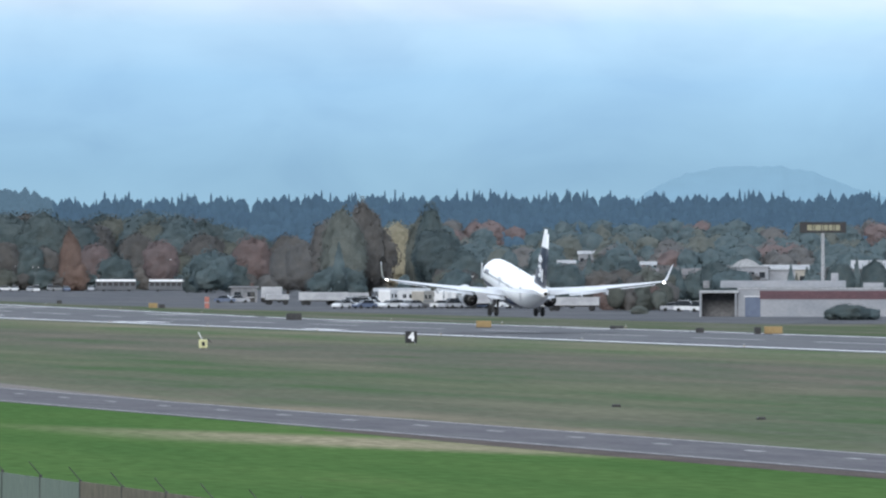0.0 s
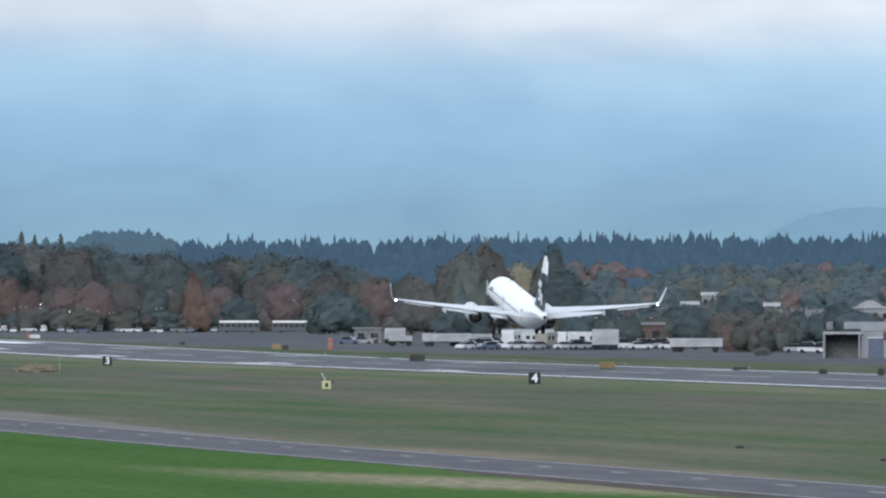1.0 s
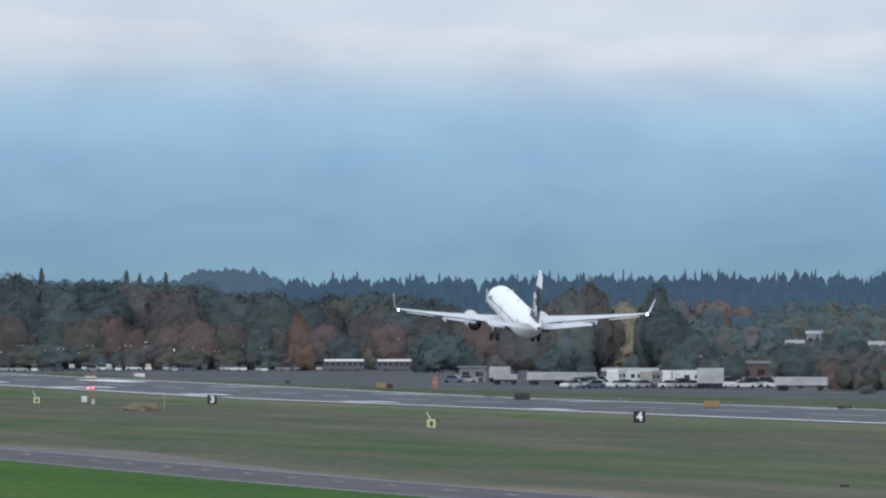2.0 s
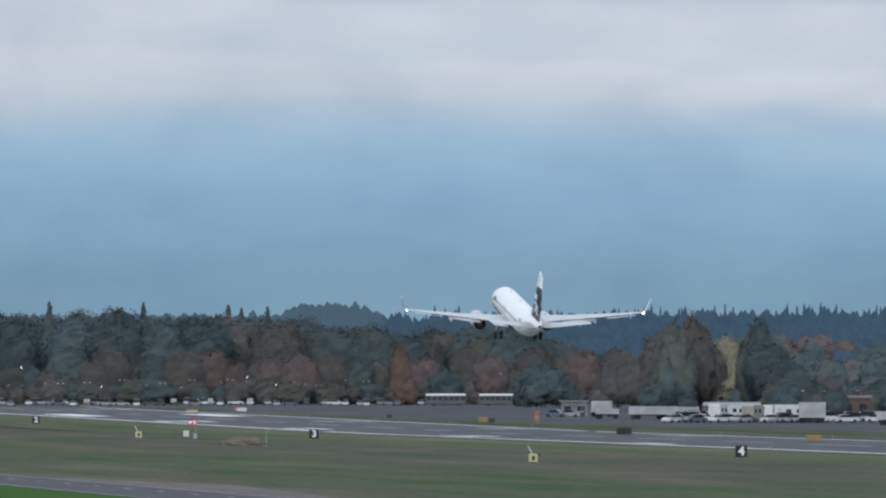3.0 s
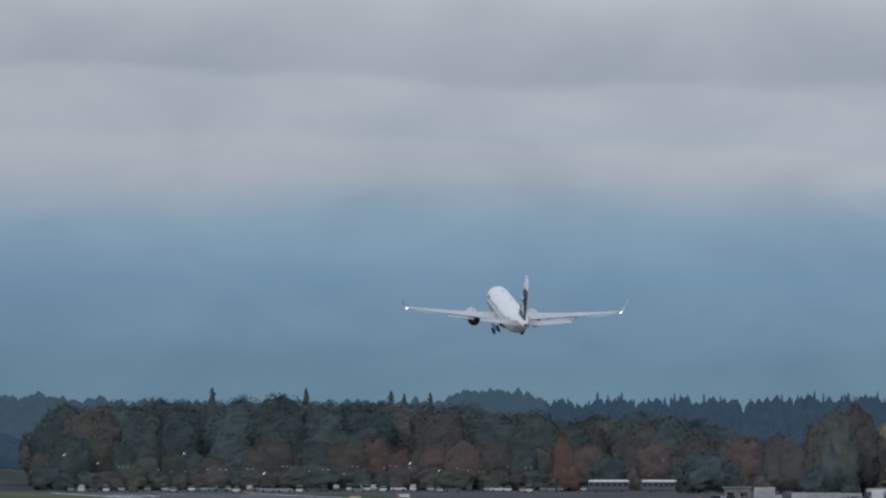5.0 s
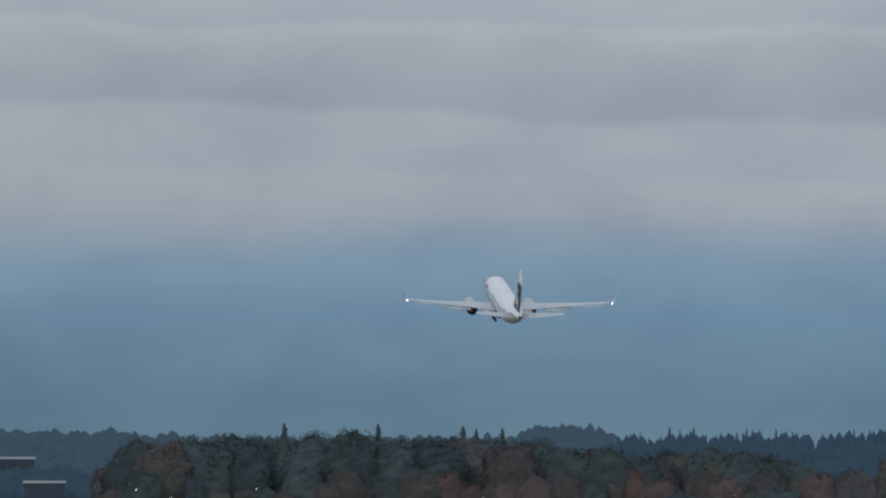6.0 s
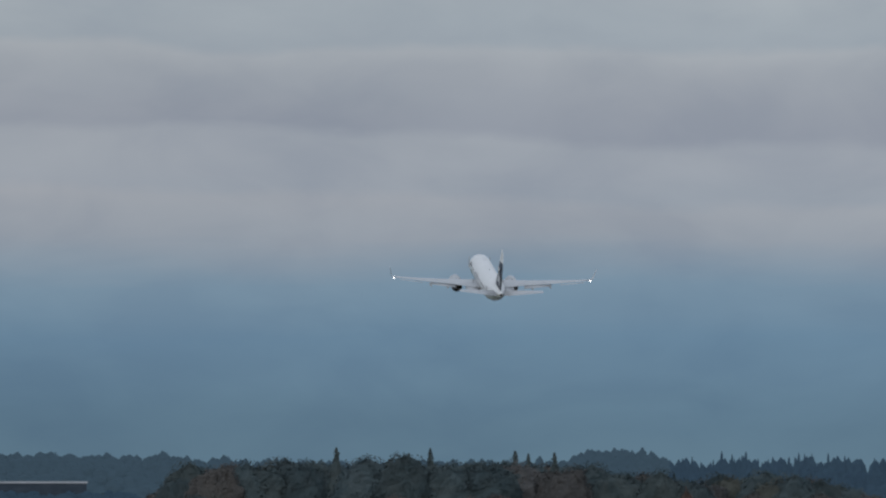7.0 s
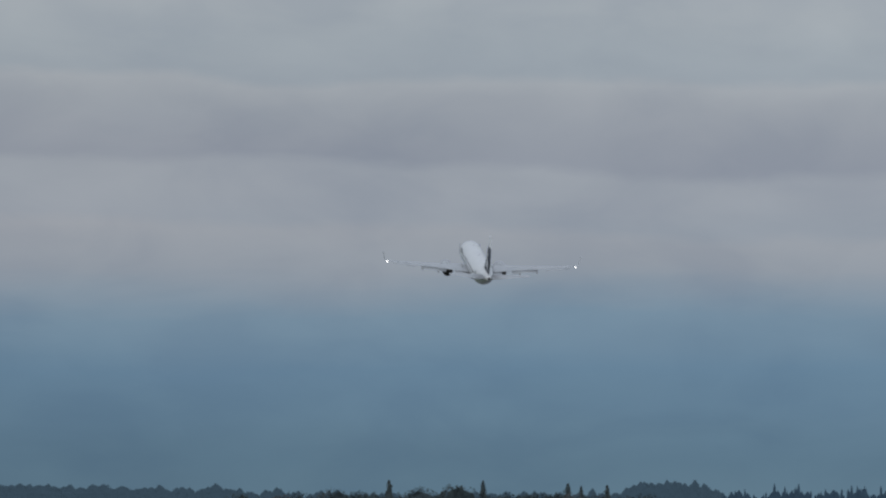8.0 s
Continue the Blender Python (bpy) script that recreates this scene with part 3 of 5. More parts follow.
FLIGHT = [  # seconds, place, nose up, bank, heading
    (0.0, 249.60, 1215.57, 5.90, 6.73, 0.58, 0.06),
    (0.5, 249.46, 1253.22, 7.00, 7.57, 0.72, 0.09),
    (1.0, 249.30, 1291.46, 8.54, 8.72, 0.94, 0.12),
    (1.5, 249.16, 1329.29, 10.43, 9.96, 1.16, 0.14),
    (3.0, 247.85, 1439.84, 17.66, 10.12, 0.68, 0.30),
    (3.5, 247.77, 1479.34, 20.93, 10.30, 0.61, 0.26),
    (4.0, 247.69, 1518.87, 24.59, 10.58, 0.88, 0.23),
    (4.5, 247.62, 1558.67, 28.52, 10.86, 1.16, 0.19),
    (6.0, 246.62, 1674.71, 41.09, 13.03, 0.76, -0.25),
    (6.5, 246.28, 1713.18, 45.82, 13.75, 0.57, -0.39),
    (7.0, 245.95, 1752.13, 50.66, 13.73, 0.84, -0.41),
    (7.5, 245.60, 1790.25, 55.66, 13.61, 1.17, -0.42),
    (8.0, 245.27, 1829.45, 61.00, 13.59, 1.64, -0.43),
]
FOLD = [(0.0, 0), (3.4, 0), (4.0, 9), (4.5, 18), (5.1, 27), (5.8, 40), (6.4, 55), (6.8, 67), (7.2, 80), (7.5, 87), (8.0, 88)]


def motions():
    walk(AEROPLANE, [(t, pose(x, y, z, up, bank, turn)) for t, x, y, z, up, bank, turn in FLIGHT])
    for g, side in GEAR:
        walk(g, [(t, pose(side * 2.86, -1.2, -1.05, 0, side * a, 0)) for t, a in FOLD])
    walk(NOSE_GEAR, [(t, pose(0, 10.9, -1.75, a, 0, 0)) for t, a in FOLD])


AEROPLANE, GEAR, NOSE_GEAR = build_aeroplane()
build_ground()
for text, x, y in (("4", 208.6, 1071), ("3", 208.9, 1377), ("2", 209.8, 1692)):
    distance_sign(text, x, y)
marker(175.8, 1012)
marker(186.8, 1392)
light_mast(194.1, 1391)


# ---- trees ----
BARK = surface("bark", (0.05, 0.04, 0.03), (0.09, 0.075, 0.06), (0.4, 0.4, 1.5), 0.95)
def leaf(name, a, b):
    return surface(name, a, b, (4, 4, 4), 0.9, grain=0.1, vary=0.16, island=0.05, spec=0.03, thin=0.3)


# Air haze is put into all tints but the yellow: lifted, greyed, bluer.
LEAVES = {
    "dark": leaf("dark_hazed_foliage", (0.080, 0.112, 0.122), (0.102, 0.130, 0.136)),
    "olive": leaf("olive_hazed_foliage", (0.104, 0.118, 0.110), (0.124, 0.134, 0.122)),
    "brown": leaf("brown_hazed_foliage", (0.114, 0.116, 0.118), (0.132, 0.129, 0.126)),
    "russet": leaf("russet_hazed_foliage", (0.140, 0.116, 0.116), (0.162, 0.125, 0.122)),
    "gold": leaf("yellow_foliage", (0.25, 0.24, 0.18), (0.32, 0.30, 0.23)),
    "rust": leaf("orange_hazed_foliage", (0.152, 0.115, 0.102), (0.182, 0.132, 0.116)),
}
TREES = {}


def leaf_cloud(mid, out, size, pick, wild=0.32):
    """Corners and soft normals of leaf sprays at the places mid, which face outwards from their crown."""
    n = len(mid)
    face = out + pick.normal(0, wild, (n, 3))
    face /= np.linalg.norm(face, axis=1)[:, None] + 1e-9
    a = np.cross(face, pick.normal(0, 1, (n, 3)))
    a /= np.linalg.norm(a, axis=1)[:, None] + 1e-9
    s = (size * pick.uniform(0.55, 1.3, n))[:, None]
    b = np.cross(face, a) * s * pick.uniform(0.6, 1.0, (n, 1))
    a = a * s
    corners = np.stack((mid - a - 0.8 * b, mid + 0.9 * a - b, mid + a + 0.7 * b, mid - 0.7 * a + b), 1).reshape(-1, 3)
    normals = np.repeat(0.6 * out + 0.3 * face + np.array((0, 0, 0.45)), 4, axis=0)
    normals /= np.linalg.norm(normals, axis=1)[:, None] + 1e-9
    return corners, normals


def foliage_mass(centre, radii, pick, rings=6, sides=9, rough=0.12, shape=None, mottle=0.0):
    """A lumpy closed mass of foliage: corners, quads and soft normals."""
    f = np.linspace(-1, 1, rings)
    r = np.sqrt(np.clip(1 - f * f, 0, 1)) + 0.02 if shape is None else shape((f + 1) / 2)
    a = np.arange(sides) * (2 * math.pi / sides) + pick.uniform(0, 6.28)
    lump = pick.uniform(1 - rough, 1 + rough, (rings, sides))
    x, y = np.cos(a)[None] * r[:, None] * lump, np.sin(a)[None] * r[:, None] * lump
    z = np.repeat(f[:, None], sides, 1)
    unit = np.stack((x, y, z), 2).reshape(-1, 3)
    normals = unit / (np.linalg.norm(unit, axis=1)[:, None] + 1e-9) + pick.normal(0, mottle, unit.shape) + np.array((0, 0, 2 * mottle))
    normals /= np.linalg.norm(normals, axis=1)[:, None] + 1e-9
    i, j = np.meshgrid(np.arange(rings - 1), np.arange(sides), indexing="ij")
    k = (j + 1) % sides
    quads = np.stack((i * sides + j, i * sides + k, (i + 1) * sides + k, (i + 1) * sides + j), 2).reshape(-1, 4)
    return np.asarray(centre) + unit * np.asarray(radii), quads, normals


def spray_mesh(name, corners, normals, materials, index=None, masses=()):
    """Joins leaf sprays, and the masses of foliage under them, into one mesh."""
    quads = np.arange(len(corners)).reshape(-1, 4)
    first = len(corners)
    corners, normals, quads = [corners], [normals], [quads]
    for c, q, m in masses:
        corners.append(c)
        normals.append(m)
        quads.append(q + first)
        first += len(c)
    corners, normals, quads = np.concatenate(corners), np.concatenate(normals), np.concatenate(quads)
    n = len(quads)
    data = bpy.data.meshes.new(name)
    data.from_pydata(corners.tolist(), [], quads.tolist())
    for m in materials:
        data.materials.append(m)
    if index is not None:
        data.polygons.foreach_set("material_index", index)
    data.polygons.foreach_set("use_smooth", [True] * n)
    data.normals_split_custom_set_from_vertices(normals.tolist())
    return data


def crown_sprays(shape, height, width, pick):
    """Places and outward directions of the sprays of one crown, the centres of its lobes, and the masses of foliage within."""
    if shape == "cone":
        f = pick.uniform(0.0, 1.0, 900) ** 1.25
        tier = (f * 15) % 1.0
        a = pick.uniform(0, 2 * math.pi, len(f))
        ragged = 0.75 + 0.25 * np.sin(a * 3 + np.floor(f * 15) * 2.3)
        r = width * 0.5 * ((1 - f) ** 0.85 + 0.02) * ragged * (1.05 - 0.45 * tier) * pick.uniform(0.8, 1.05, len(f))
        mid = np.stack((r * np.cos(a), r * np.sin(a), height * (0.05 + 0.95 * f)), 1)
        out = np.stack((np.cos(a), np.sin(a), np.full(len(f), 0.35)), 1)
        mass = foliage_mass((0, 0, height * 0.5), (width * 0.5, width * 0.5, height * 0.46), pick, 12, 9, 0.2, lambda g: 0.78 * (1 - g) ** 0.85 * (0.8 + 0.35 * ((g * 6) % 1.0)) + 0.01)
        return mid, out / np.linalg.norm(out, axis=1)[:, None], [], [mass]
    count, mids, rise_to = {"round": (3300, 0.53, 0.47), "tall": (3000, 0.51, 0.49), "bush": (1700, 0.46, 0.5)}[shape]
    heart = np.array((0, 0, height * mids))
    radii = np.array((width * 0.5, width * 0.5, height * rise_to))
    at = pick.uniform(0, 50, 3)
    wave = 0.42 if shape == "bush" else 0.24

    def swell(v):
        """How far the uneven outline bulges in each direction."""
        return np.array([1.0 + wave * noise.noise(Vector(d * 1.7 + at)) + 0.65 * wave * noise.noise(Vector(d * 4.3 + at)) + 0.08 * noise.noise(Vector(d * 9.0 + at)) for d in v])[:, None]

    def narrow(q):
        q = q.copy()
        if shape == "tall":
            q[:, :2] *= 0.94 - 0.26 * q[:, 2:3]
        return heart + q * radii

    v = pick.normal(0, 1, (count, 3))
    v /= np.linalg.norm(v, axis=1)[:, None]
    mid = narrow(v * swell(v) * pick.uniform(0.87, 0.97, (count, 1)))
    f, faces, soft_normals = foliage_mass((0, 0, 0), (1, 1, 1), pick, 13, 18, 0.0)
    mass = narrow(soft_normals * swell(soft_normals) * 0.88 * pick.uniform(0.95, 1.05, (len(f), 1)))
    hubs = [heart + d * radii * 0.75 for d in v[:10]]
    keep = mid[:, 2] > 0.15
    mottled = soft_normals + pick.normal(0, 0.22, soft_normals.shape) + np.array((0, 0, 0.6))
    mottled /= np.linalg.norm(mottled, axis=1)[:, None]
    return mid[keep], v[keep], hubs, [(mass, faces, mottled)]


def master_tree(shape, tint, seed, height, width):
    """A tree with a tapered trunk, limbs and a ragged crown; it stands at the origin until it is copied."""
    pick = np.random.default_rng(seed)
    name = "conifer" if shape == "cone" else "tree"
    look_of = {"dark": "dark green", "olive": "olive green", "brown": "brownish autumn", "russet": "russet autumn", "gold": "pale yellow autumn", "rust": "orange autumn"}[tint]
    form = {"round": "broad-crowned", "tall": "tall narrow", "cone": "pointed evergreen", "bush": "low bushy"}[shape]
    t = thing(name, 0, 0, label=f"{look_of} {form} tree on the far side of the airfield", category="tree", group="trees behind the airfield")
    top = 0.97 if shape == "cone" else 0.6
    trunk = rod((0, 0, -1.0), (0, 0, height * top), height * 0.022, height * (0.002 if shape == "cone" else 0.01), 7)
    mid, out, hubs, masses = crown_sprays(shape, height, width, pick)
    for c in hubs[:10]:
        rod((0, 0, max(0.3, c[2] * 0.55)), tuple(c), height * 0.008, height * 0.003, 5, trunk)
    part("trunk", trunk, BARK, t)
    size = {"round": 0.25, "tall": 0.23, "cone": 0.22, "bush": 0.18}[shape]
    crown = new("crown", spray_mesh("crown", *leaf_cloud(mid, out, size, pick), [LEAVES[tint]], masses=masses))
    crown.parent = t
    return t, height


def tree(shape, tint, x, y, height, rng, wide=1.0):
    kind = (shape, tint, rng.randrange(2))
    m = None
    z = rise(x, y) - 0.1
    if kind not in TREES:
        size = {"round": (20, 15), "tall": (22, 12.5), "cone": (20, 10), "bush": (9, 9)}[shape]
        TREES[kind] = master_tree(shape, tint, 17 * len(TREES) + 5, *size)
        t, h0 = TREES[kind]
        t.matrix_basis = pose(x, y, z, 0, 0, rng.uniform(0, 360)) @ Matrix.Diagonal((wide * height / h0, wide * height / h0, height / h0, 1))
        return t
    t, h0 = TREES[kind]
    k = copy_thing(t, pose(0, 0, 0))
    s = height / h0
    w = s * wide * rng.uniform(0.9, 1.2)
    k.matrix_basis = pose(x, y, z, 0, 0, rng.uniform(0, 360)) @ Matrix.Diagonal((w, w, s, 1))
    return k


def between(table, a):
    """Reads a height off a profile of (bearing, value) pairs."""
    for (p, u), (q, v) in zip(table, table[1:]):
        if p <= a <= q:
            return u + (v - u) * (a - p) / (q - p)
    return table[0][1] if a < table[0][0] else table[-1][1]


# tops of the wood behind the car park, in degrees above the level of the lens
CANOPY = [(6.15, 0.16), (6.34, 0.315), (6.6, 0.318), (6.91, 0.345), (7.1, 0.35), (7.29, 0.335), (7.67, 0.335), (8.08, 0.325), (8.5, 0.308), (8.72, 0.262),
          (9.2, 0.248), (9.51, 0.246), (9.83, 0.222), (9.95, 0.205), (10.09, 0.17), (10.25, 0.09)]


def build_woods():
    rng = random.Random(11)
    a = 6.17
    while a < 10.27:
        d = rng.uniform(3010, 3110)
        x, y = spot(a, d)
        top = EYE + d * math.tan(radians(between(CANOPY, a))) - rise(x, y) + rng.uniform(-1.8, 0.5)
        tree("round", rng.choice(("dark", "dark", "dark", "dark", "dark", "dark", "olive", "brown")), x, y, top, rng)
        a += rng.uniform(0.055, 0.1)
    for a, top in ((7.143, 0.392), (7.67, 0.385), (8.146, 0.37), (8.22, 0.355), (8.366, 0.36), (7.55, 0.36)):
        x, y = spot(a, 3060)
        tree("cone", "dark", x, y, EYE + 3060 * math.tan(radians(top)) - rise(x, y), rng)
    a = 6.2
    while a < 10.6:
        d = rng.uniform(2880, 2980)
        x, y = spot(a, d)
        tint = rng.choice(("brown", "brown", "russet", "olive", "dark")) if a > 8 else rng.choice(("brown", "olive", "dark", "dark", "brown"))
        tree("round", tint, x, y, rng.uniform(10, 17.5), rng)
        a += rng.uniform(0.09, 0.16)
    a = 6.2
    while a < 10.5:
        x, y = spot(a, rng.uniform(2840, 2870))
        tree("bush", rng.choice(("dark", "dark", "olive", "brown", "brown")), x, y, rng.uniform(3.5, 8.5), rng, rng.uniform(1.0, 1.5))
        a += rng.uniform(0.06, 0.14)
    # single trees that stand out
    for shape, tint, az, d, h in (
            ("bush", "rust", 9.145, 2790, 7.5), ("round", "russet", 8.55, 2850, 14.5), ("round", "russet", 8.4, 2860, 13), ("tall", "rust", 9.11, 2850, 17),
            ("round", "russet", 9.62, 2820, 14.5), ("bush", "dark", 9.36, 2800, 10.5), ("bush", "dark", 9.9, 2620, 11.5), ("bush", "dark", 9.82, 2650, 9),
            ("bush", "dark", 10.02, 2640, 8), ("round", "brown", 10.42, 2420, 13.5), ("round", "brown", 10.33, 2480, 13), ("tall", "olive", 10.64, 2330, 21.0), ("tall", "brown", 10.75, 2345, 22.5),
            ("round", "brown", 10.60, 2380, 19.5), ("round", "brown", 10.79, 2350, 17.5), ("cone", "dark", 10.617, 2150, 12.5), ("bush", "dark", 10.66, 2160, 7.5), ("bush", "dark", 10.56, 2170, 7.5),
            ("round", "gold", 10.95, 2470, 17.2)):
        x, y = spot(az, d)
        tree(shape, tint, x, y, h, rng, 0.95 if shape == "tall" and h > 18 else 0.78 if shape == "tall" else 1.0)
    # trees round the depot and in the valley
    for shape, tint, az, d, h in (
            ("tall", "dark", 11.13, 2400, 22.4), ("tall", "olive", 11.07, 2430, 20), ("round", "dark", 11.18, 2390, 16.5),
            ("round", "dark", 11.33, 2320, 10.5), ("round", "dark", 11.25, 2330, 11.5), ("bush", "dark", 11.42, 2330, 7.5), ("round", "brown", 11.5, 2360, 9),
            ("round", "dark", 12.74, 1930, 9.0), ("bush", "dark", 12.66, 1960, 7.5), ("bush", "dark", 12.82, 1920, 7.5), ("cone", "dark", 12.53, 1900, 7.5),
            ("cone", "dark", 13.15, 1850, 8.2), ("cone", "dark", 13.24, 1870, 7.6), ("round", "dark", 13.42, 1880, 8.5), ("round", "dark", 13.62, 1860, 8.8), ("cone", "dark", 13.52, 1900, 9.5),
            ("round", "brown", 11.75, 2050, 6.5), ("round", "dark", 12.1, 2250, 9.5), ("round", "dark", 12.25, 2230, 9), ("cone", "dark", 12.02, 2150, 10)):
        x, y = spot(az, d)
        tree(shape, tint, x, y, h, rng, 0.66 if shape == "tall" else 1.0)
    for i in range(45):
        az, d = rng.uniform(11.6, 14.2), rng.uniform(1950, 2240)
        x, y = spot(az, d)
        tree(rng.choice(("round", "bush", "bush", "cone")), rng.choice(("dark", "dark", "olive", "brown")), x, y, rng.uniform(3.5, 6.5), rng)
    for i in range(60):
        az, d = rng.uniform(11.2, 12.5), rng.uniform(1900, 2330)
        x, y = spot(az, d)
        tree(rng.choice(("round", "bush", "round", "cone")), rng.choice(("dark", "dark", "olive", "brown", "brown")), x, y, rng.uniform(4.5, 7.8), rng)
    for i in range(16):
        x, y = spot(12.1 + 0.024 * i, rng.uniform(1745, 1800))
        tree(rng.choice(("round", "bush")), rng.choice(("brown", "brown", "russet", "olive")), x, y, rng.uniform(3.2, 5.2), rng)
    for az, d, h in ((13.40, 1506, 2.0), (13.46, 1500, 2.6), (13.53, 1503, 2.4), (13.6, 1508, 1.9), (12.7, 1640, 1.6), (12.3, 1660, 1.5)):
        x, y = spot(az, d)
        tree("bush", "dark" if az > 13.2 else "olive", x, y, h, rng, 1.6 if az > 13.3 else 2.2)

# Both woods carry air haze in their blue colour and glow.
FAR = surface("distant_forest_haze", (0.03, 0.055, 0.085), (0.042, 0.075, 0.105), (60, 60, 30), 1.0, grain=0.1, island=0.08, glow=((0.11, 0.19, 0.28), 0.95), spec=0.0, thin=0.5)
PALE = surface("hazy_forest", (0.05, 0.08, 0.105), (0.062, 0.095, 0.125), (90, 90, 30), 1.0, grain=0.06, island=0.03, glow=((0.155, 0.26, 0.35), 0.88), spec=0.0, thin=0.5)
# The hill's pale blue glow is haze painted onto it.
HILL = surface("distant_hill_haze", (0.088, 0.152, 0.202), (0.094, 0.16, 0.21), (150, 150, 40), 1.0, grain=0.05, glow=((0.28, 0.45, 0.58), 0.46), spec=0.0)


def build_distance():
    """Conifer woods on the ridge that closes the view, and the hill behind them, both paled by painted haze."""
    rng = random.Random(3)
    masses, ranks = [], []
    crests = [(3.5, 0.41), (5.5, 0.40), (6.3, 0.375), (7.0, 0.355), (9.1, 0.352), (10.0, 0.36), (11.0, 0.375), (12.2, 0.37), (13.6, 0.382), (15, 0.382)]
    pick = np.random.default_rng(5)
    sprays = []
    for i in range(5900):
        valley = i >= 5200
        az = rng.uniform(4.4, 6.5) if valley else rng.uniform(3.5, 15.0)
        row = rng.random()
        d = rng.uniform(3400, 4050) if valley else 4620 - 620 * row * row
        x, y = spot(az, d)
        knoll = 4.8 * math.exp(-((az - 8.72) / 0.25) ** 6)
        top = EYE + 4400 * math.tan(radians(between(crests, az))) + knoll - 0.3 + 1.8 * noise.noise((az * 9, 0, 2)) + 1.2 * noise.noise((az * 31, 5, 0))
        spike = rng.random() < 0.16 + 0.35 * max(0.0, noise.noise((az * 6, 2, 9))) and knoll < 1 and az > 8.4
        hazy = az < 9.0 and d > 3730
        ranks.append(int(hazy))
        top += rng.uniform(-2.0, 3.4) if spike else rng.uniform(-2.2 if knoll > 1 else -5.0, -0.4 if hazy else 0.4)
        top -= 22 * (4620 - d) / 620
        base = rise(x, y) - 1
        if valley:
            top = base + (rng.uniform(4, 8) if d > 3730 else rng.uniform(3.5, 6))
        h = max(top - base, 5 if valley else 7)
        w = rng.uniform(2.0, 3.0) if spike else rng.uniform(4.0, 7.0) if hazy else rng.uniform(3.0, 5.0)
        if spike:
            form = lambda g: (1 - g) ** 0.72 * (0.74 + 0.5 * ((1 - g) * 8.0 % 1.0)) + 0.02
        else:
            form = lambda g: np.clip(1 - g, 0, 1) ** 0.42 * (0.86 + 0.2 * ((1 - g) * 6.0 % 1.0)) + 0.05
        masses.append(foliage_mass((x, y, base + h / 2), (w, w, h / 2), pick, 15 if spike else 11, 7, 0.25, form))
        f = pick.uniform(0.5, 1.0, 12)
        r = w * form(f) * 1.02
        a = pick.uniform(0, 6.283, 12)
        mid = np.stack((x + r * np.cos(a), y + r * np.sin(a), base + h * f), 1)
        out = np.stack((np.cos(a), np.sin(a), 0.2 + f), 1)
        sprays.append(leaf_cloud(mid, out / np.linalg.norm(out, axis=1)[:, None], 0.3 if spike else 0.5, pick))
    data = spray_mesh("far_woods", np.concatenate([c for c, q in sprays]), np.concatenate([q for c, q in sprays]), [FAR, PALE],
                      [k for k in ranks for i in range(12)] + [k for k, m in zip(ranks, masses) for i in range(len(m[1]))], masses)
    tagged(new("far_woods", data), "conifer woods on the distant ridge, tinted blue with haze", "woods", kind="stuff")
    rings = []
    n = 90
    outline = [(12.3, 0.33), (12.4, 0.396), (12.48, 0.43), (12.552, 0.468), (12.64, 0.478), (12.764, 0.505), (12.95, 0.509), (13.088, 0.506), (13.19, 0.492),
               (13.278, 0.474), (13.404, 0.428), (13.5, 0.385), (13.7, 0.33)]
    for k, (dist, f) in enumerate(((4640, 0.0), (4700, 0.985), (4760, 1.0), (4850, 0.9), (4900, 0.0))):
        row = []
        for i in range(n):
            az = 12.2 + 1.7 * i / (n - 1)
            hill = EYE + dist * math.tan(radians(between(outline, az))) + noise.noise((az * 16, 3, 0)) * 1.3
            x, y = spot(az, dist)
            row.append((x, y, f * hill + 3 * (1 - f)))
        rings.append(row)
    verts = [v for r in rings for v in r]
    faces = [(j * n + i, j * n + i + 1, (j + 1) * n + i + 1, (j + 1) * n + i) for j in range(len(rings) - 1) for i in range(n - 1)]
    data = bpy.data.meshes.new("backdrop_hill")
    data.from_pydata(verts, [], faces)
    data.polygons.foreach_set("use_smooth", [True] * len(faces))
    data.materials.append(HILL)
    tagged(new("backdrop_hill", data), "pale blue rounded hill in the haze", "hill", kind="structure")


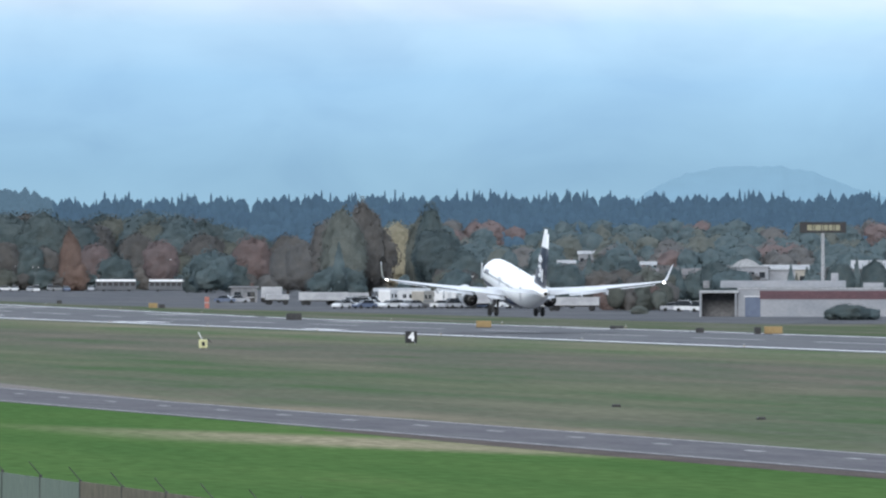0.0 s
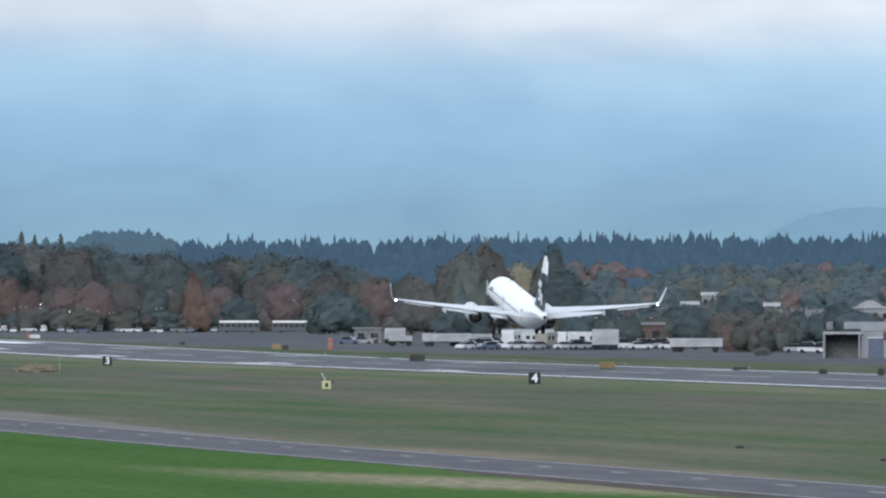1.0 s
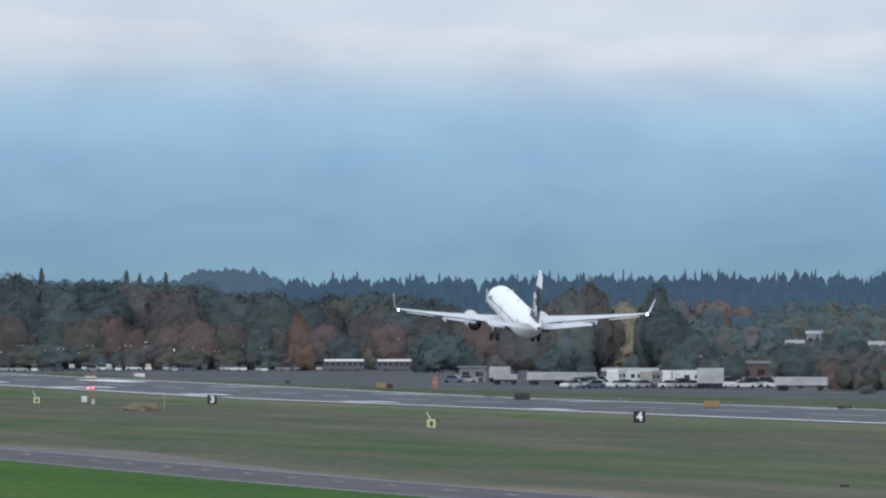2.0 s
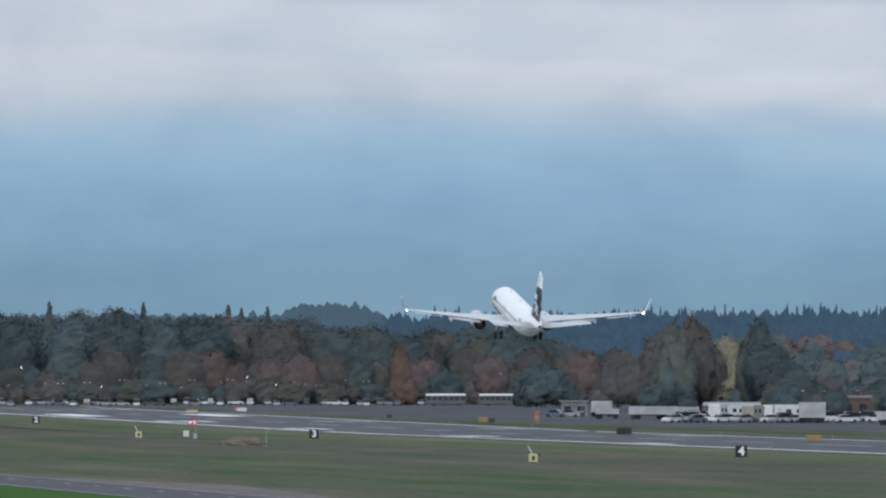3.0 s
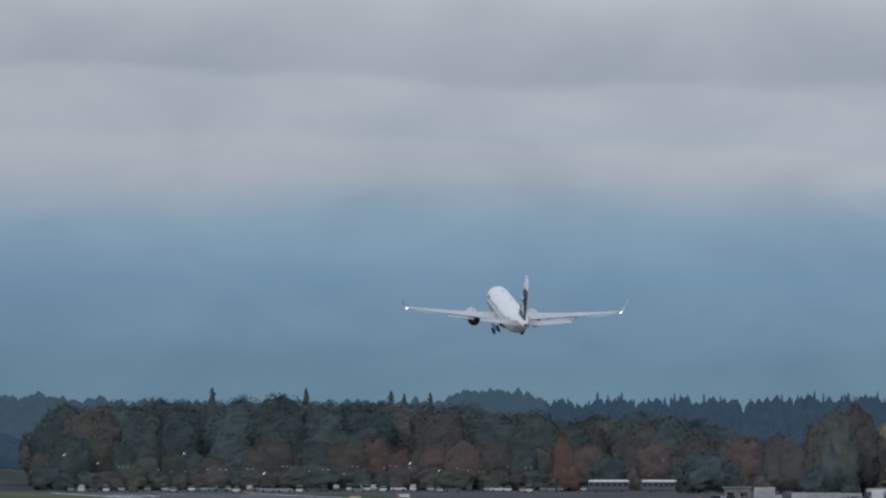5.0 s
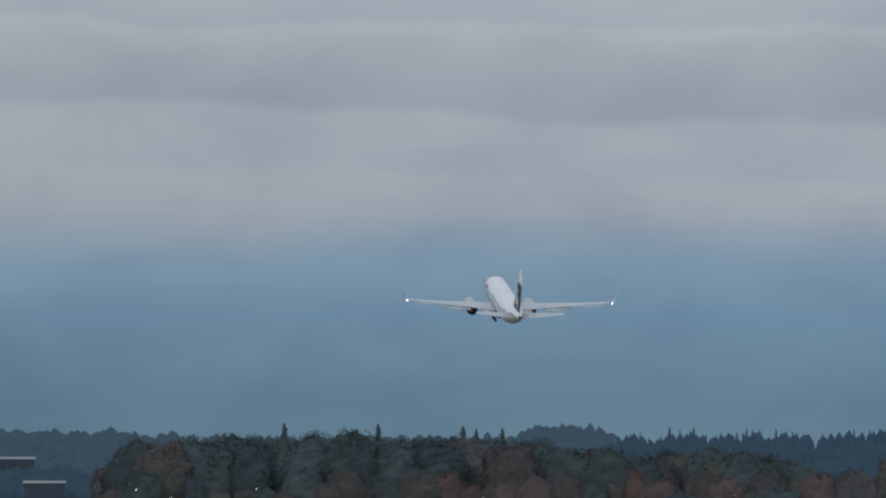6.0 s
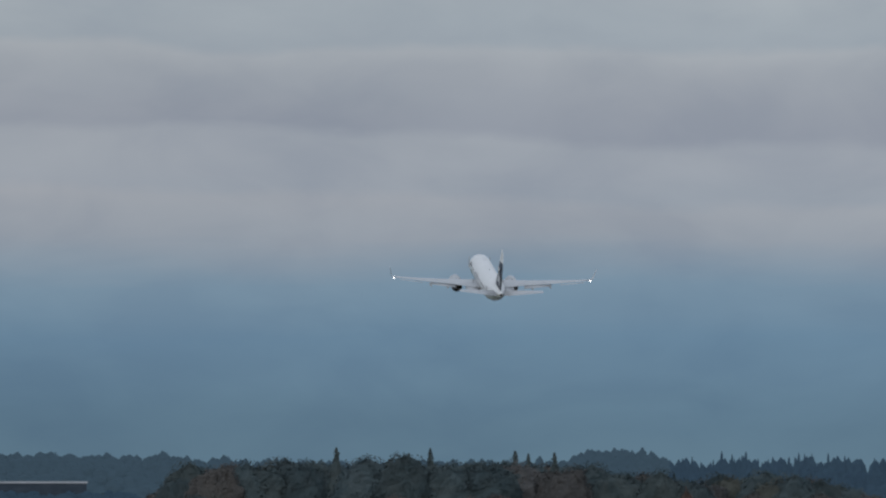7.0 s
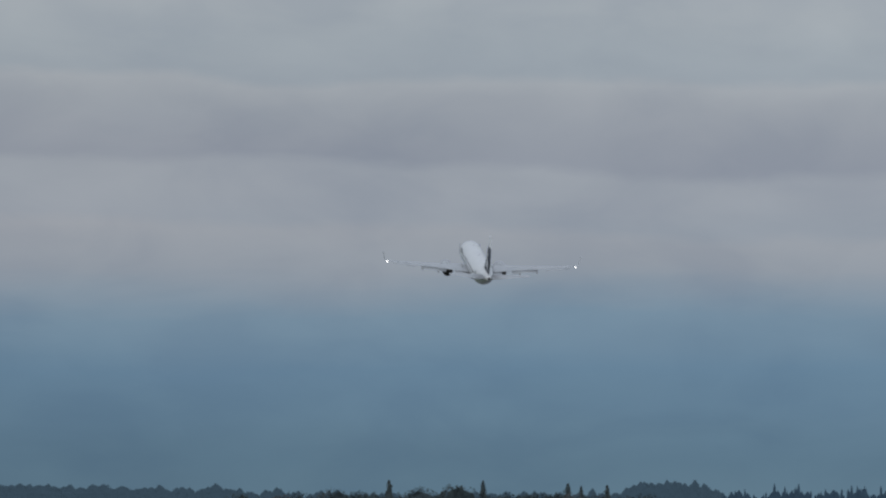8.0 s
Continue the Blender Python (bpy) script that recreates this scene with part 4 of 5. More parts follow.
def build_gardens():
    """The gardens on the slope between the houses: small mixed trees, too many to tell apart."""
    pick = np.random.default_rng(21)
    sprays, index, masses, under = [], [], [], []
    for i in range(760):
        az, d = pick.uniform(10.9, 14.3), pick.uniform(2420, 4150)
        x, y = spot(az, d)
        base = rise(x, y)
        h = pick.uniform(3.5, 7.5) if d < 3000 else pick.uniform(6, 13)
        w = h * pick.uniform(0.25, 0.55)
        for a, b, up in OPEN_VIEWS:
            if abs(az - a) < 0.11 and d < b + 20:
                h = min(h, EYE + d * math.tan(radians(up)) - base)
        if h < 1.5:
            continue
        v = noise.noise((az * 3.1, d / 420, 7)) + pick.normal(0, 0.07)
        tint = "russet" if v > 0.42 else "brown" if v > 0.2 else "olive" if v < -0.22 else "dark"
        masses.append(foliage_mass((x, y, base + h * 0.5), (w * 0.86, w * 0.86, h * 0.46), pick, 9, 14, 0.3, None, 0.3))
        under += [LEAF_ORDER.index(tint)] * len(masses[-1][1])
        n = 150
        f = pick.uniform(0.05, 1.0, n)
        r = w * np.sqrt(np.clip(1 - ((f - 0.45) / 0.56) ** 2, 0, 1)) * pick.uniform(0.75, 1.15, n)
        a = pick.uniform(0, 6.283, n)
        mid = np.stack((x + r * np.cos(a), y + r * np.sin(a), base + h * f), 1)
        out = np.stack((np.cos(a), np.sin(a), 1.6 * f - 0.4), 1)
        sprays.append(leaf_cloud(mid, out / np.linalg.norm(out, axis=1)[:, None], 0.33, pick))
        index += [LEAF_ORDER.index(tint)] * n
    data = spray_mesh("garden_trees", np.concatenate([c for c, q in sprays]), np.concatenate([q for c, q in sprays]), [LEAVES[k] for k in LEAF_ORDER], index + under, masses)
    tagged(new("garden_trees", data), "mixed green and autumn garden trees on the slope", "trees", kind="stuff")


# roofs that show above the gardens: bearing, distance, and the angle up to which trees may stand before them
OPEN_VIEWS = [(12.02, 3500, -0.016), (11.58, 3900, 0.066), (13.53, 3800, 0.098), (11.893, 3300, -0.035), (12.37, 3300, -0.047), (13.10, 3700, 0.111),
              (13.466, 3700, 0.098), (13.62, 2750, -0.06)]
LEAF_ORDER = ["dark", "olive", "brown", "russet", "gold"]
build_woods()
build_gardens()
build_distance()


# ---- vehicles ----
CAR_PAINTS = [surface(n, a, b, (1, 1, 1), 0.3, grain=0.04, coat=0.5) for n, a, b in (
    ("white_car_paint", (0.5, 0.51, 0.52), (0.56, 0.57, 0.58)), ("silver_car_paint", (0.26, 0.27, 0.29), (0.32, 0.33, 0.35)),
    ("dark_car_paint", (0.04, 0.045, 0.055), (0.06, 0.065, 0.075)), ("blue_car_paint", (0.07, 0.09, 0.14), (0.09, 0.115, 0.17)),
    ("red_car_paint", (0.16, 0.06, 0.06), (0.2, 0.075, 0.07)), ("grey_car_paint", (0.14, 0.15, 0.16), (0.18, 0.19, 0.2)))]
CAR_WORDS = ["white", "silver", "dark", "blue", "red", "grey"]
CARS = {}


def slab(profile, half):
    """Extrudes a side profile of (x, z) points to both sides."""
    return loft([[(x, -half, z) for x, z in profile], [(x, half, z) for x, z in profile]])


def master_car(k, tall):
    c = thing("car", 0, 0, label=f"{CAR_WORDS[k]} parked {'van' if tall else 'saloon car'} in the lot", category="car", group="parked cars")
    roof = 1.85 if tall else 1.45
    body = slab([(-2.2, 0.3), (-2.25, 0.75), (-2.1, 0.92), (-1.4, 0.95), (1.1, 0.95), (2.0, 0.84), (2.25, 0.62), (2.2, 0.3)], 0.87)
    part("body", body, CAR_PAINTS[k], c)
    cabin = [(-1.9 if tall else -1.55, 0.94), (-1.8 if tall else -1.05, roof - 0.05), (-1.6 if tall else -0.9, roof), (0.35, roof), (0.5, roof - 0.04), (1.15, 0.94)]
    glass = part("window_band", slab(cabin, 0.76), GLASS, c, "dark windows")
    part("roof", box(-0.3 if not tall else -0.65, 0, roof - 0.01, 1.25 if not tall else 1.9, 1.42, 0.05, 0.02), CAR_PAINTS[k], glass)
    for x in (-1.4, 1.4):
        for y in (-0.8, 0.8):
            part("wheel", rod((x, y - 0.1, 0.32), (x, y + 0.1, 0.32), 0.32, None, 12), TYRE, c)
    return c


def car(x, y, turn, k, tall):
    if (k, tall) not in CARS:
        CARS[k, tall] = master_car(k, tall)
        c = CARS[k, tall]
    else:
        c = copy_thing(CARS[k, tall], pose(0, 0, 0))
    c.matrix_basis = pose(x, y, rise(x, y) + 0.02, 0, 0, turn)


DULL = surface("dull_bus_paint", (0.07, 0.075, 0.085), (0.10, 0.105, 0.115), (2, 2, 1), 0.6, grain=0.1)


def bus(x, y, turn, length, material, label):
    b = thing("bus", x, y, rise(x, y) + 0.02, turn, label, "bus", "parked buses")
    body = part("body", box(0, 0, 0.35, length, 2.5, 2.35, 0.12), material, b)
    part("roof", box(0, 0, 2.6, length - 0.2, 2.54, 0.6, 0.15), PAINT, body, "white roof")
    n = int(length / 1.4)
    for i in range(n):
        for s in (-1, 1):
            part("window", box(-length / 2 + 0.9 + i * (length - 1.8) / (n - 1), s * 1.255, 1.5, 1.1, 0.03, 0.95), BLACK, body)
    for px in (-length * 0.3, length * 0.32):
        for py in (-1.1, 1.1):
            part("wheel", rod((px, py - 0.14, 0.48), (px, py + 0.14, 0.48), 0.48, None, 14), TYRE, b)


def trailer(x, y, turn, length, height, material, label, name="trailer"):
    b = thing(name, x, y, rise(x, y) + 0.02, turn, label, "trailer", "parked trailers")
    part("cargo_box", box(0, 0, 1.05, length, 2.5, height - 1.05, 0.06), material, b)
    part("chassis", box(0, 0, 0.75, length * 0.96, 1.1, 0.28), DARK, b)
    part("skirt", box(0, 0, 0.98, length * 1.01, 2.54, 0.09), STEEL, b)
    for px in (-length * 0.4, -length * 0.31, length * 0.36):
        for py in (-1.05, 1.05):
            part("wheel", rod((px, py - 0.14, 0.5), (px, py + 0.14, 0.5), 0.5, None, 14), TYRE, b)


def camper(x, y, turn, material, label):
    b = thing("camper_van", x, y, rise(x, y) + 0.02, turn, label, "van", "parked campers")
    part("body", slab([(-3.2, 0.4), (-3.25, 2.9), (-3.0, 3.1), (2.2, 3.1), (2.9, 2.85), (2.95, 2.1), (2.4, 1.95), (2.75, 1.2), (3.3, 1.05), (3.3, 0.4)], 1.15), material, b)
    part("windscreen", box(2.6, 0, 1.25, 0.3, 1.9, 0.65), GLASS, b)
    for px, w in ((-1.9, 1.0), (0.3, 1.3)):
        for s in (-1, 1):
            part("window", box(px, s * 1.16, 1.7, w, 0.03, 0.7), GLASS, b)
    part("stripe", box(-0.2, 0, 1.15, 5.6, 2.33, 0.2), CAR_PAINTS[5], b)
    for px in (-2.0, 2.1):
        for py in (-1.0, 1.0):
            part("wheel", rod((px, py - 0.12, 0.4), (px, py + 0.12, 0.4), 0.4, None, 12), TYRE, b)


POLE = surface("pole_paint", (0.08, 0.085, 0.09), (0.12, 0.125, 0.13), rough=0.6)


def lamp_post(az, d, height, lit, rng):
    x, y = spot(az, d)
    s = thing("street_lamp", x, y, rise(x, y), rng.uniform(-40, 40), "tall grey lamp post with a pale head in the car park", "street lamp", "car park lamps")
    part("pole", rod((0, 0, -0.1), (0, 0, height), 0.045, 0.035), POLE, s)
    part("arm", rod((-0.7, 0, height - 0.05), (0.7, 0, height - 0.05), 0.04), DARK, s)
    for sx in ((-0.75, 0.75) if rng.random() < 0.4 else (0.6,)):
        part("lamp_head", box(sx, 0, height - 0.08, 0.5, 0.3, 0.13, 0.04), LAMP_HEAD, s, "pale lamp head")
    if lit:
        b = bmesh.new()
        bmesh.ops.create_uvsphere(b, u_segments=8, v_segments=6, radius=0.095, matrix=Matrix.Translation((0.2, -0.2, height - 0.35)))
        part("bulb", b, WHITE_LAMP, s, "lit bulb")


TRAILER_PAINT = surface("trailer_paint", (0.27, 0.275, 0.29), (0.38, 0.385, 0.395), (2.5, 2.5, 1.5), 0.6, grain=0.12)


def build_lot():
    rng = random.Random(29)
    a = 6.35
    while a < 9.25:
        x, y = spot(a, rng.uniform(2690, 2825))
        car(x, y, -a + rng.choice((0, 90, 270, 90)) + rng.uniform(-9, 9), rng.choice((0, 0, 0, 0, 1, 1, 1, 2, 3, 5)), rng.random() < 0.35)
        a += rng.uniform(0.03, 0.10)
    for i in range(46):
        a = rng.uniform(10.6, 11.9)
        x, y = spot(a, rng.uniform(1835, 1950) if i % 3 else rng.uniform(1990, 2090))
        car(x, y, -a + rng.uniform(-25, 25), rng.choice((0, 0, 0, 1, 1, 3, 2)), rng.random() < 0.4)
    for row, d in enumerate((1838, 1885, 1935)):
        for i in range(4):
            a = 10.62 + 0.128 * i + 0.045 * row + rng.uniform(0, 0.03)
            car(*spot(a, d + rng.uniform(-8, 8)), -a + rng.choice((0, 180)) + rng.uniform(20, 65), rng.choice((0, 0, 0, 1, 0, 3)), rng.random() < 0.3)
    for i in range(4):
        car(*spot(11.2 + 0.04 * i, 1840), -11.2 + rng.uniform(-20, 60), rng.choice((0, 0, 1)), i == 2)
    for a, d, k in ((12.57, 1735, 0), (12.49, 1745, 1), (12.66, 1720, 0), (9.98, 2060, 3), (10.05, 2065, 1)):
        x, y = spot(a, d)
        car(x, y, -a + rng.uniform(-15, 15), k, a > 12.5)
    for i in range(24):
        lamp_post(6.45 + 2.5 * (i + rng.uniform(0.1, 0.8)) / 24, rng.uniform(2770, 2830), rng.uniform(4.8, 7.6), i in (9, 18), rng)
    for a, d, h, lit in ((8.25, 2740, 8.0, True), (9.66, 2765, 8.6, False), (6.98, 2780, 10.6, True), (6.31, 2790, 10.4, True), (6.5, 2850, 8, True), (11.51, 2180, 5.0, True), (11.35, 2000, 5.5, True), (11.66, 1990, 5.5, True)):
        lamp_post(a, d, h, lit, rng)
    for a, d, length in ((9.366, 2755, 11.0), (9.675, 2750, 12.0)):
        bus(*spot(a, d), -a, length, DULL, "long grey bus with a white roof before trees")
    for a, d, length, h in ((10.53, 1962, 9.5, 2.5), (10.66, 1966, 8.5, 2.4), (10.27, 1984, 4.5, 2.0), (10.24, 2080, 4.2, 3.2), (11.93, 1750, 9.0, 2.4), (11.42, 1830, 4.8, 3.7)):
        trailer(*spot(a, d), -a + rng.uniform(-4, 4), length, h, TRAILER_PAINT, "white box trailer parked beside the airfield")
    camper(*spot(11.09, 1856), 60, CREAM, "cream camper van parked at the edge of the lot")
    for a, d, turn in ((10.9, 1905, 62), (11.17, 1870, 75), (11.27, 1885, 150), (11.33, 1850, 10)):
        camper(*spot(a, d), turn, WHITE, "white camper van among parked cars")
    camper(*spot(11.02, 1880), 110, WHITE, "white camper van parked at the edge of the lot")


CREAM = surface("cream_paint", (0.25, 0.235, 0.205), (0.30, 0.28, 0.245), (1, 1, 1), 0.5, grain=0.06)
RENDER = surface("white_wall", (0.21, 0.22, 0.24), (0.27, 0.275, 0.29), (5, 5, 3), 0.85, grain=0.08)
GREYWALL = surface("grey_wall", (0.15, 0.155, 0.165), (0.2, 0.2, 0.205), (4, 4, 3), 0.85)
REDBAND = surface("red_band", (0.075, 0.042, 0.05), (0.10, 0.052, 0.06), (4, 4, 1), 0.7)
BRICK = surface("brown_brick", (0.08, 0.06, 0.056), (0.115, 0.08, 0.074), (3, 3, 1), 0.9)
SLATE = surface("slate_cladding", (0.045, 0.06, 0.08), (0.06, 0.078, 0.1), (4, 4, 2), 0.8, grain=0.1, spec=0.1)
ROOF = surface("grey_roof", (0.11, 0.105, 0.11), (0.15, 0.145, 0.145), (4, 4, 2), 0.9)
PALEROOF = surface("pale_roof", (0.25, 0.26, 0.27), (0.32, 0.325, 0.335), (4, 4, 2), 0.7)


# ---- buildings ----
def house(az, d, w, depth, h, roof_h, wall, roof, label, windows=3, name="house", lift=0.0):
    """A house that fronts the airfield, with a pitched roof, windows and a door."""
    x, y = spot(az, d)
    b = thing(name, x, y, rise(x, y) - 0.3 + lift, -az, label, "building")
    body = part("wall", box(0, 0, 0, w, depth, h + 0.3), wall, b)
    r = loft([[(-w / 2 - 0.4, -depth / 2 - 0.4, h + 0.3), (-w / 2 - 0.4, 0, h + 0.3 + roof_h), (-w / 2 - 0.4, depth / 2 + 0.4, h + 0.3)],
              [(w / 2 + 0.4, -depth / 2 - 0.4, h + 0.3), (w / 2 + 0.4, 0, h + 0.3 + roof_h), (w / 2 + 0.4, depth / 2 + 0.4, h + 0.3)]])
    top = part("roof", r, roof, b)
    if windows:
        part("chimney", box(w * 0.3, 0.4, h + 0.3, 0.6, 0.6, roof_h + 0.6), BRICK, top)
    for i in range(windows):
        px = w * ((i + 0.5) / windows - 0.5)
        win = part("window", box(px, -depth / 2 - 0.02, h * 0.45, min(1.6, w / windows * 0.5), 0.06, h * 0.35), GLASS, body)
        part("sill", box(px, -depth / 2 - 0.07, h * 0.45 - 0.09, min(1.8, w / windows * 0.55), 0.12, 0.08), WHITE, win)
    part("door", box(w * 0.42 - 0.5, -depth / 2 - 0.03, 0.3, 0.95, 0.07, min(2.05, h * 0.8)), DARK, body)


def depot():
    """The long white building with the dark red band, its open bay and the roof structures."""
    x, y = spot(13.45, 1585)
    b = thing("depot_building", x, y, 0, -13.45, "long white depot with a dark red band and open grey bay", "building")
    wall = part("wall", box(4.0, 4, -0.2, 41, 8, 4.5), RENDER, b)
    part("red_band", box(5.6, -0.03, 2.75, 37.4, 0.1, 1.3), REDBAND, wall, "dark red band")
    part("parapet", box(4.0, 4, 4.3, 41.2, 8.2, 0.2), PALEROOF, wall)
    part("upper_storey", box(-9.5, 7, 4.5, 19.5, 6, 1.1, 0.05), RENDER, b)
    part("roof_vent", box(-1.5, 6, 5.6, 1.15, 1.2, 1.2, 0.05), RENDER, b, "square white roof vent")
    part("roof_vent", box(4.5, 6, 4.5, 3.2, 1.6, 0.8, 0.05), RENDER, b)
    part("roof_vent", box(-21.5, 7, 4.4, 1.0, 1.2, 1.2, 0.05), GREYWALL, b)
    door = part("door", box(-14.2, -0.03, 0.0, 2.4, 0.08, 3.1), CAR_PAINTS[3], wall, "dark blue doorway")
    part("frame", box(-14.2, -0.02, 3.1, 2.7, 0.1, 0.14), WHITE, door)
    bay = part("bay_roof", box(-19.4, 2.5, 3.7, 6.1, 7, 0.4, 0.03), PALEROOF, b, "pale flat bay roof")
    part("back_wall", box(-19.4, 5.8, -0.1, 5.9, 0.25, 3.8), GREYWALL, bay)
    part("side_wall", box(-22.2, 2.5, -0.1, 0.25, 6.8, 3.8), GREYWALL, bay)
    for px in (-22.3, -16.8):
        part("post", box(px, -0.8, -0.1, 0.3, 0.3, 3.8), RENDER, bay)


def chapel():
    x, y = spot(12.9, 2300)
    b = thing("domed_hall", x, y, rise(x, y) - 0.3, -12.9, "pale hall with a curved white roof among trees", "building")
    part("wall", box(-0.5, 0, 0, 11.0, 10, 7.3), RENDER, b)
    part("flat_roof", box(-0.5, 0, 7.3, 11.6, 10.6, 0.35, 0.05), PALEROOF, b)

    def arch(x, w, y0, y1, z, h):
        arc = [(x - w / 2 + w * i / 12, z + h * math.sin(math.pi * i / 12)) for i in range(13)]
        return loft([[(px, y0, pz) for px, pz in arc], [(px, y1, pz) for px, pz in arc]])

    part("roof", arch(0, 6.2, -4.5, 4.5, 7.65, 1.5), PALEROOF, b, "curved white roof")
    for px in (-3.6, -1.2, 1.2, 3.6):
        part("window", box(px, -5.04, 4.9, 1.3, 0.1, 1.3), GLASS, b)
    part("wing_building", box(8.0, 1, 0, 6, 8, 6.6, 0.05), RENDER, b)
    part("wing_roof", box(8.0, 1, 6.6, 6.6, 8.6, 0.3, 0.05), PALEROOF, b)
    part("porch", box(0.5, -6.5, 0, 6.5, 3, 4.2, 0.05), GREYWALL, b)
    part("porch_roof", arch(0.5, 7.0, -8.3, -4.98, 4.2, 1.1), PALEROOF, b)


DULL_BAR = surface("dull_yellow_bars", (0.2, 0.19, 0.125), (0.25, 0.235, 0.16), rough=0.6)


def billboard():
    x, y = spot(13.33, 2200)
    b = thing("billboard", x, y, rise(x, y), -13.33, "dark billboard with pale yellow bars on a tall pole", "billboard")
    part("pole", rod((0, 0.2, -0.2), (0, 0.2, 15.0), 0.42, 0.36, 12), PALEROOF, b, "pale round pole")
    panel = part("panel", box(0, 0, 14.45, 10.0, 0.5, 2.35, 0.05), BLACK, b)
    px = -3.4
    for w in (1.1, 0.35, 1.4, 0.35, 0.9, 0.9, 0.35, 1.1):
        part("bar", box(px + w / 2, -0.27, 15.0, w * 0.9, 0.03, 1.2), DULL_BAR, panel)
        px += w + 0.1


def fence():
    """The near boundary fence: posts, slatted or plain panels and slanted arms."""
    f = thing("boundary_fence", 49.5, 250, 0, 0, "weathered boundary fence with slanted wire arms on its posts", "fence")
    for i in range(31):
        y = -44.7 + 3.9 * i
        if i % 2 == 0:
            part("post", rod((0, y, -0.3), (0, y, 2.52), 0.05, None, 8), DARK, f)
        if i % 2 == 0:
            part("arm", rod((0, y, 2.5), (-0.36, y, 2.92), 0.015, None, 6), DARK, f, "slanted arm")
        green = y > 55
        if green or i % 2 == 0:
            part("panel", box(0, y + (1.95 if green else 3.9), 0.05, 0.04, 3.82 if green else 7.7, 2.38 if green else 2.43), FENCE if green else FENCE_BROWN, f, "grey-green panel" if green else "dull brown panel")


FENCE = surface("fence_slats", (0.10, 0.13, 0.11), (0.15, 0.18, 0.15), (0.3, 0.15, 2.0), 0.8)
FENCE_BROWN = surface("fence_boards", (0.10, 0.085, 0.065), (0.14, 0.12, 0.09), (0.3, 0.6, 2.0), 0.9)


def heap():
    rng = random.Random(8)
    b = bmesh.new()
    bmesh.ops.create_icosphere(b, subdivisions=4, radius=1.0)
    for v in b.verts:
        n = 1 + 0.25 * noise.noise(v.co * 2.1) + 0.1 * noise.noise(v.co * 6)
        v.co = Vector((v.co.x * 2.9 * n, v.co.y * 2.2 * n, max(-0.1, v.co.z * 1.05 * n)))
    ob = part("straw_heap", b, STRAW)
    ob.matrix_basis = pose(182.8, 1264, 0)
    tagged(ob, "low brown heap of dry grass in the field", "heap")
    s = thing("white_post", 184.2, 1253.5, label="slim white marker post in the grass", category="post")
    part("pole", rod((0, 0, -0.05), (0, 0, 2.0), 0.05, 0.04), WORN, s)
    part("cap", box(0, 0, 1.95, 0.2, 0.2, 0.1, 0.02), WORN, s)


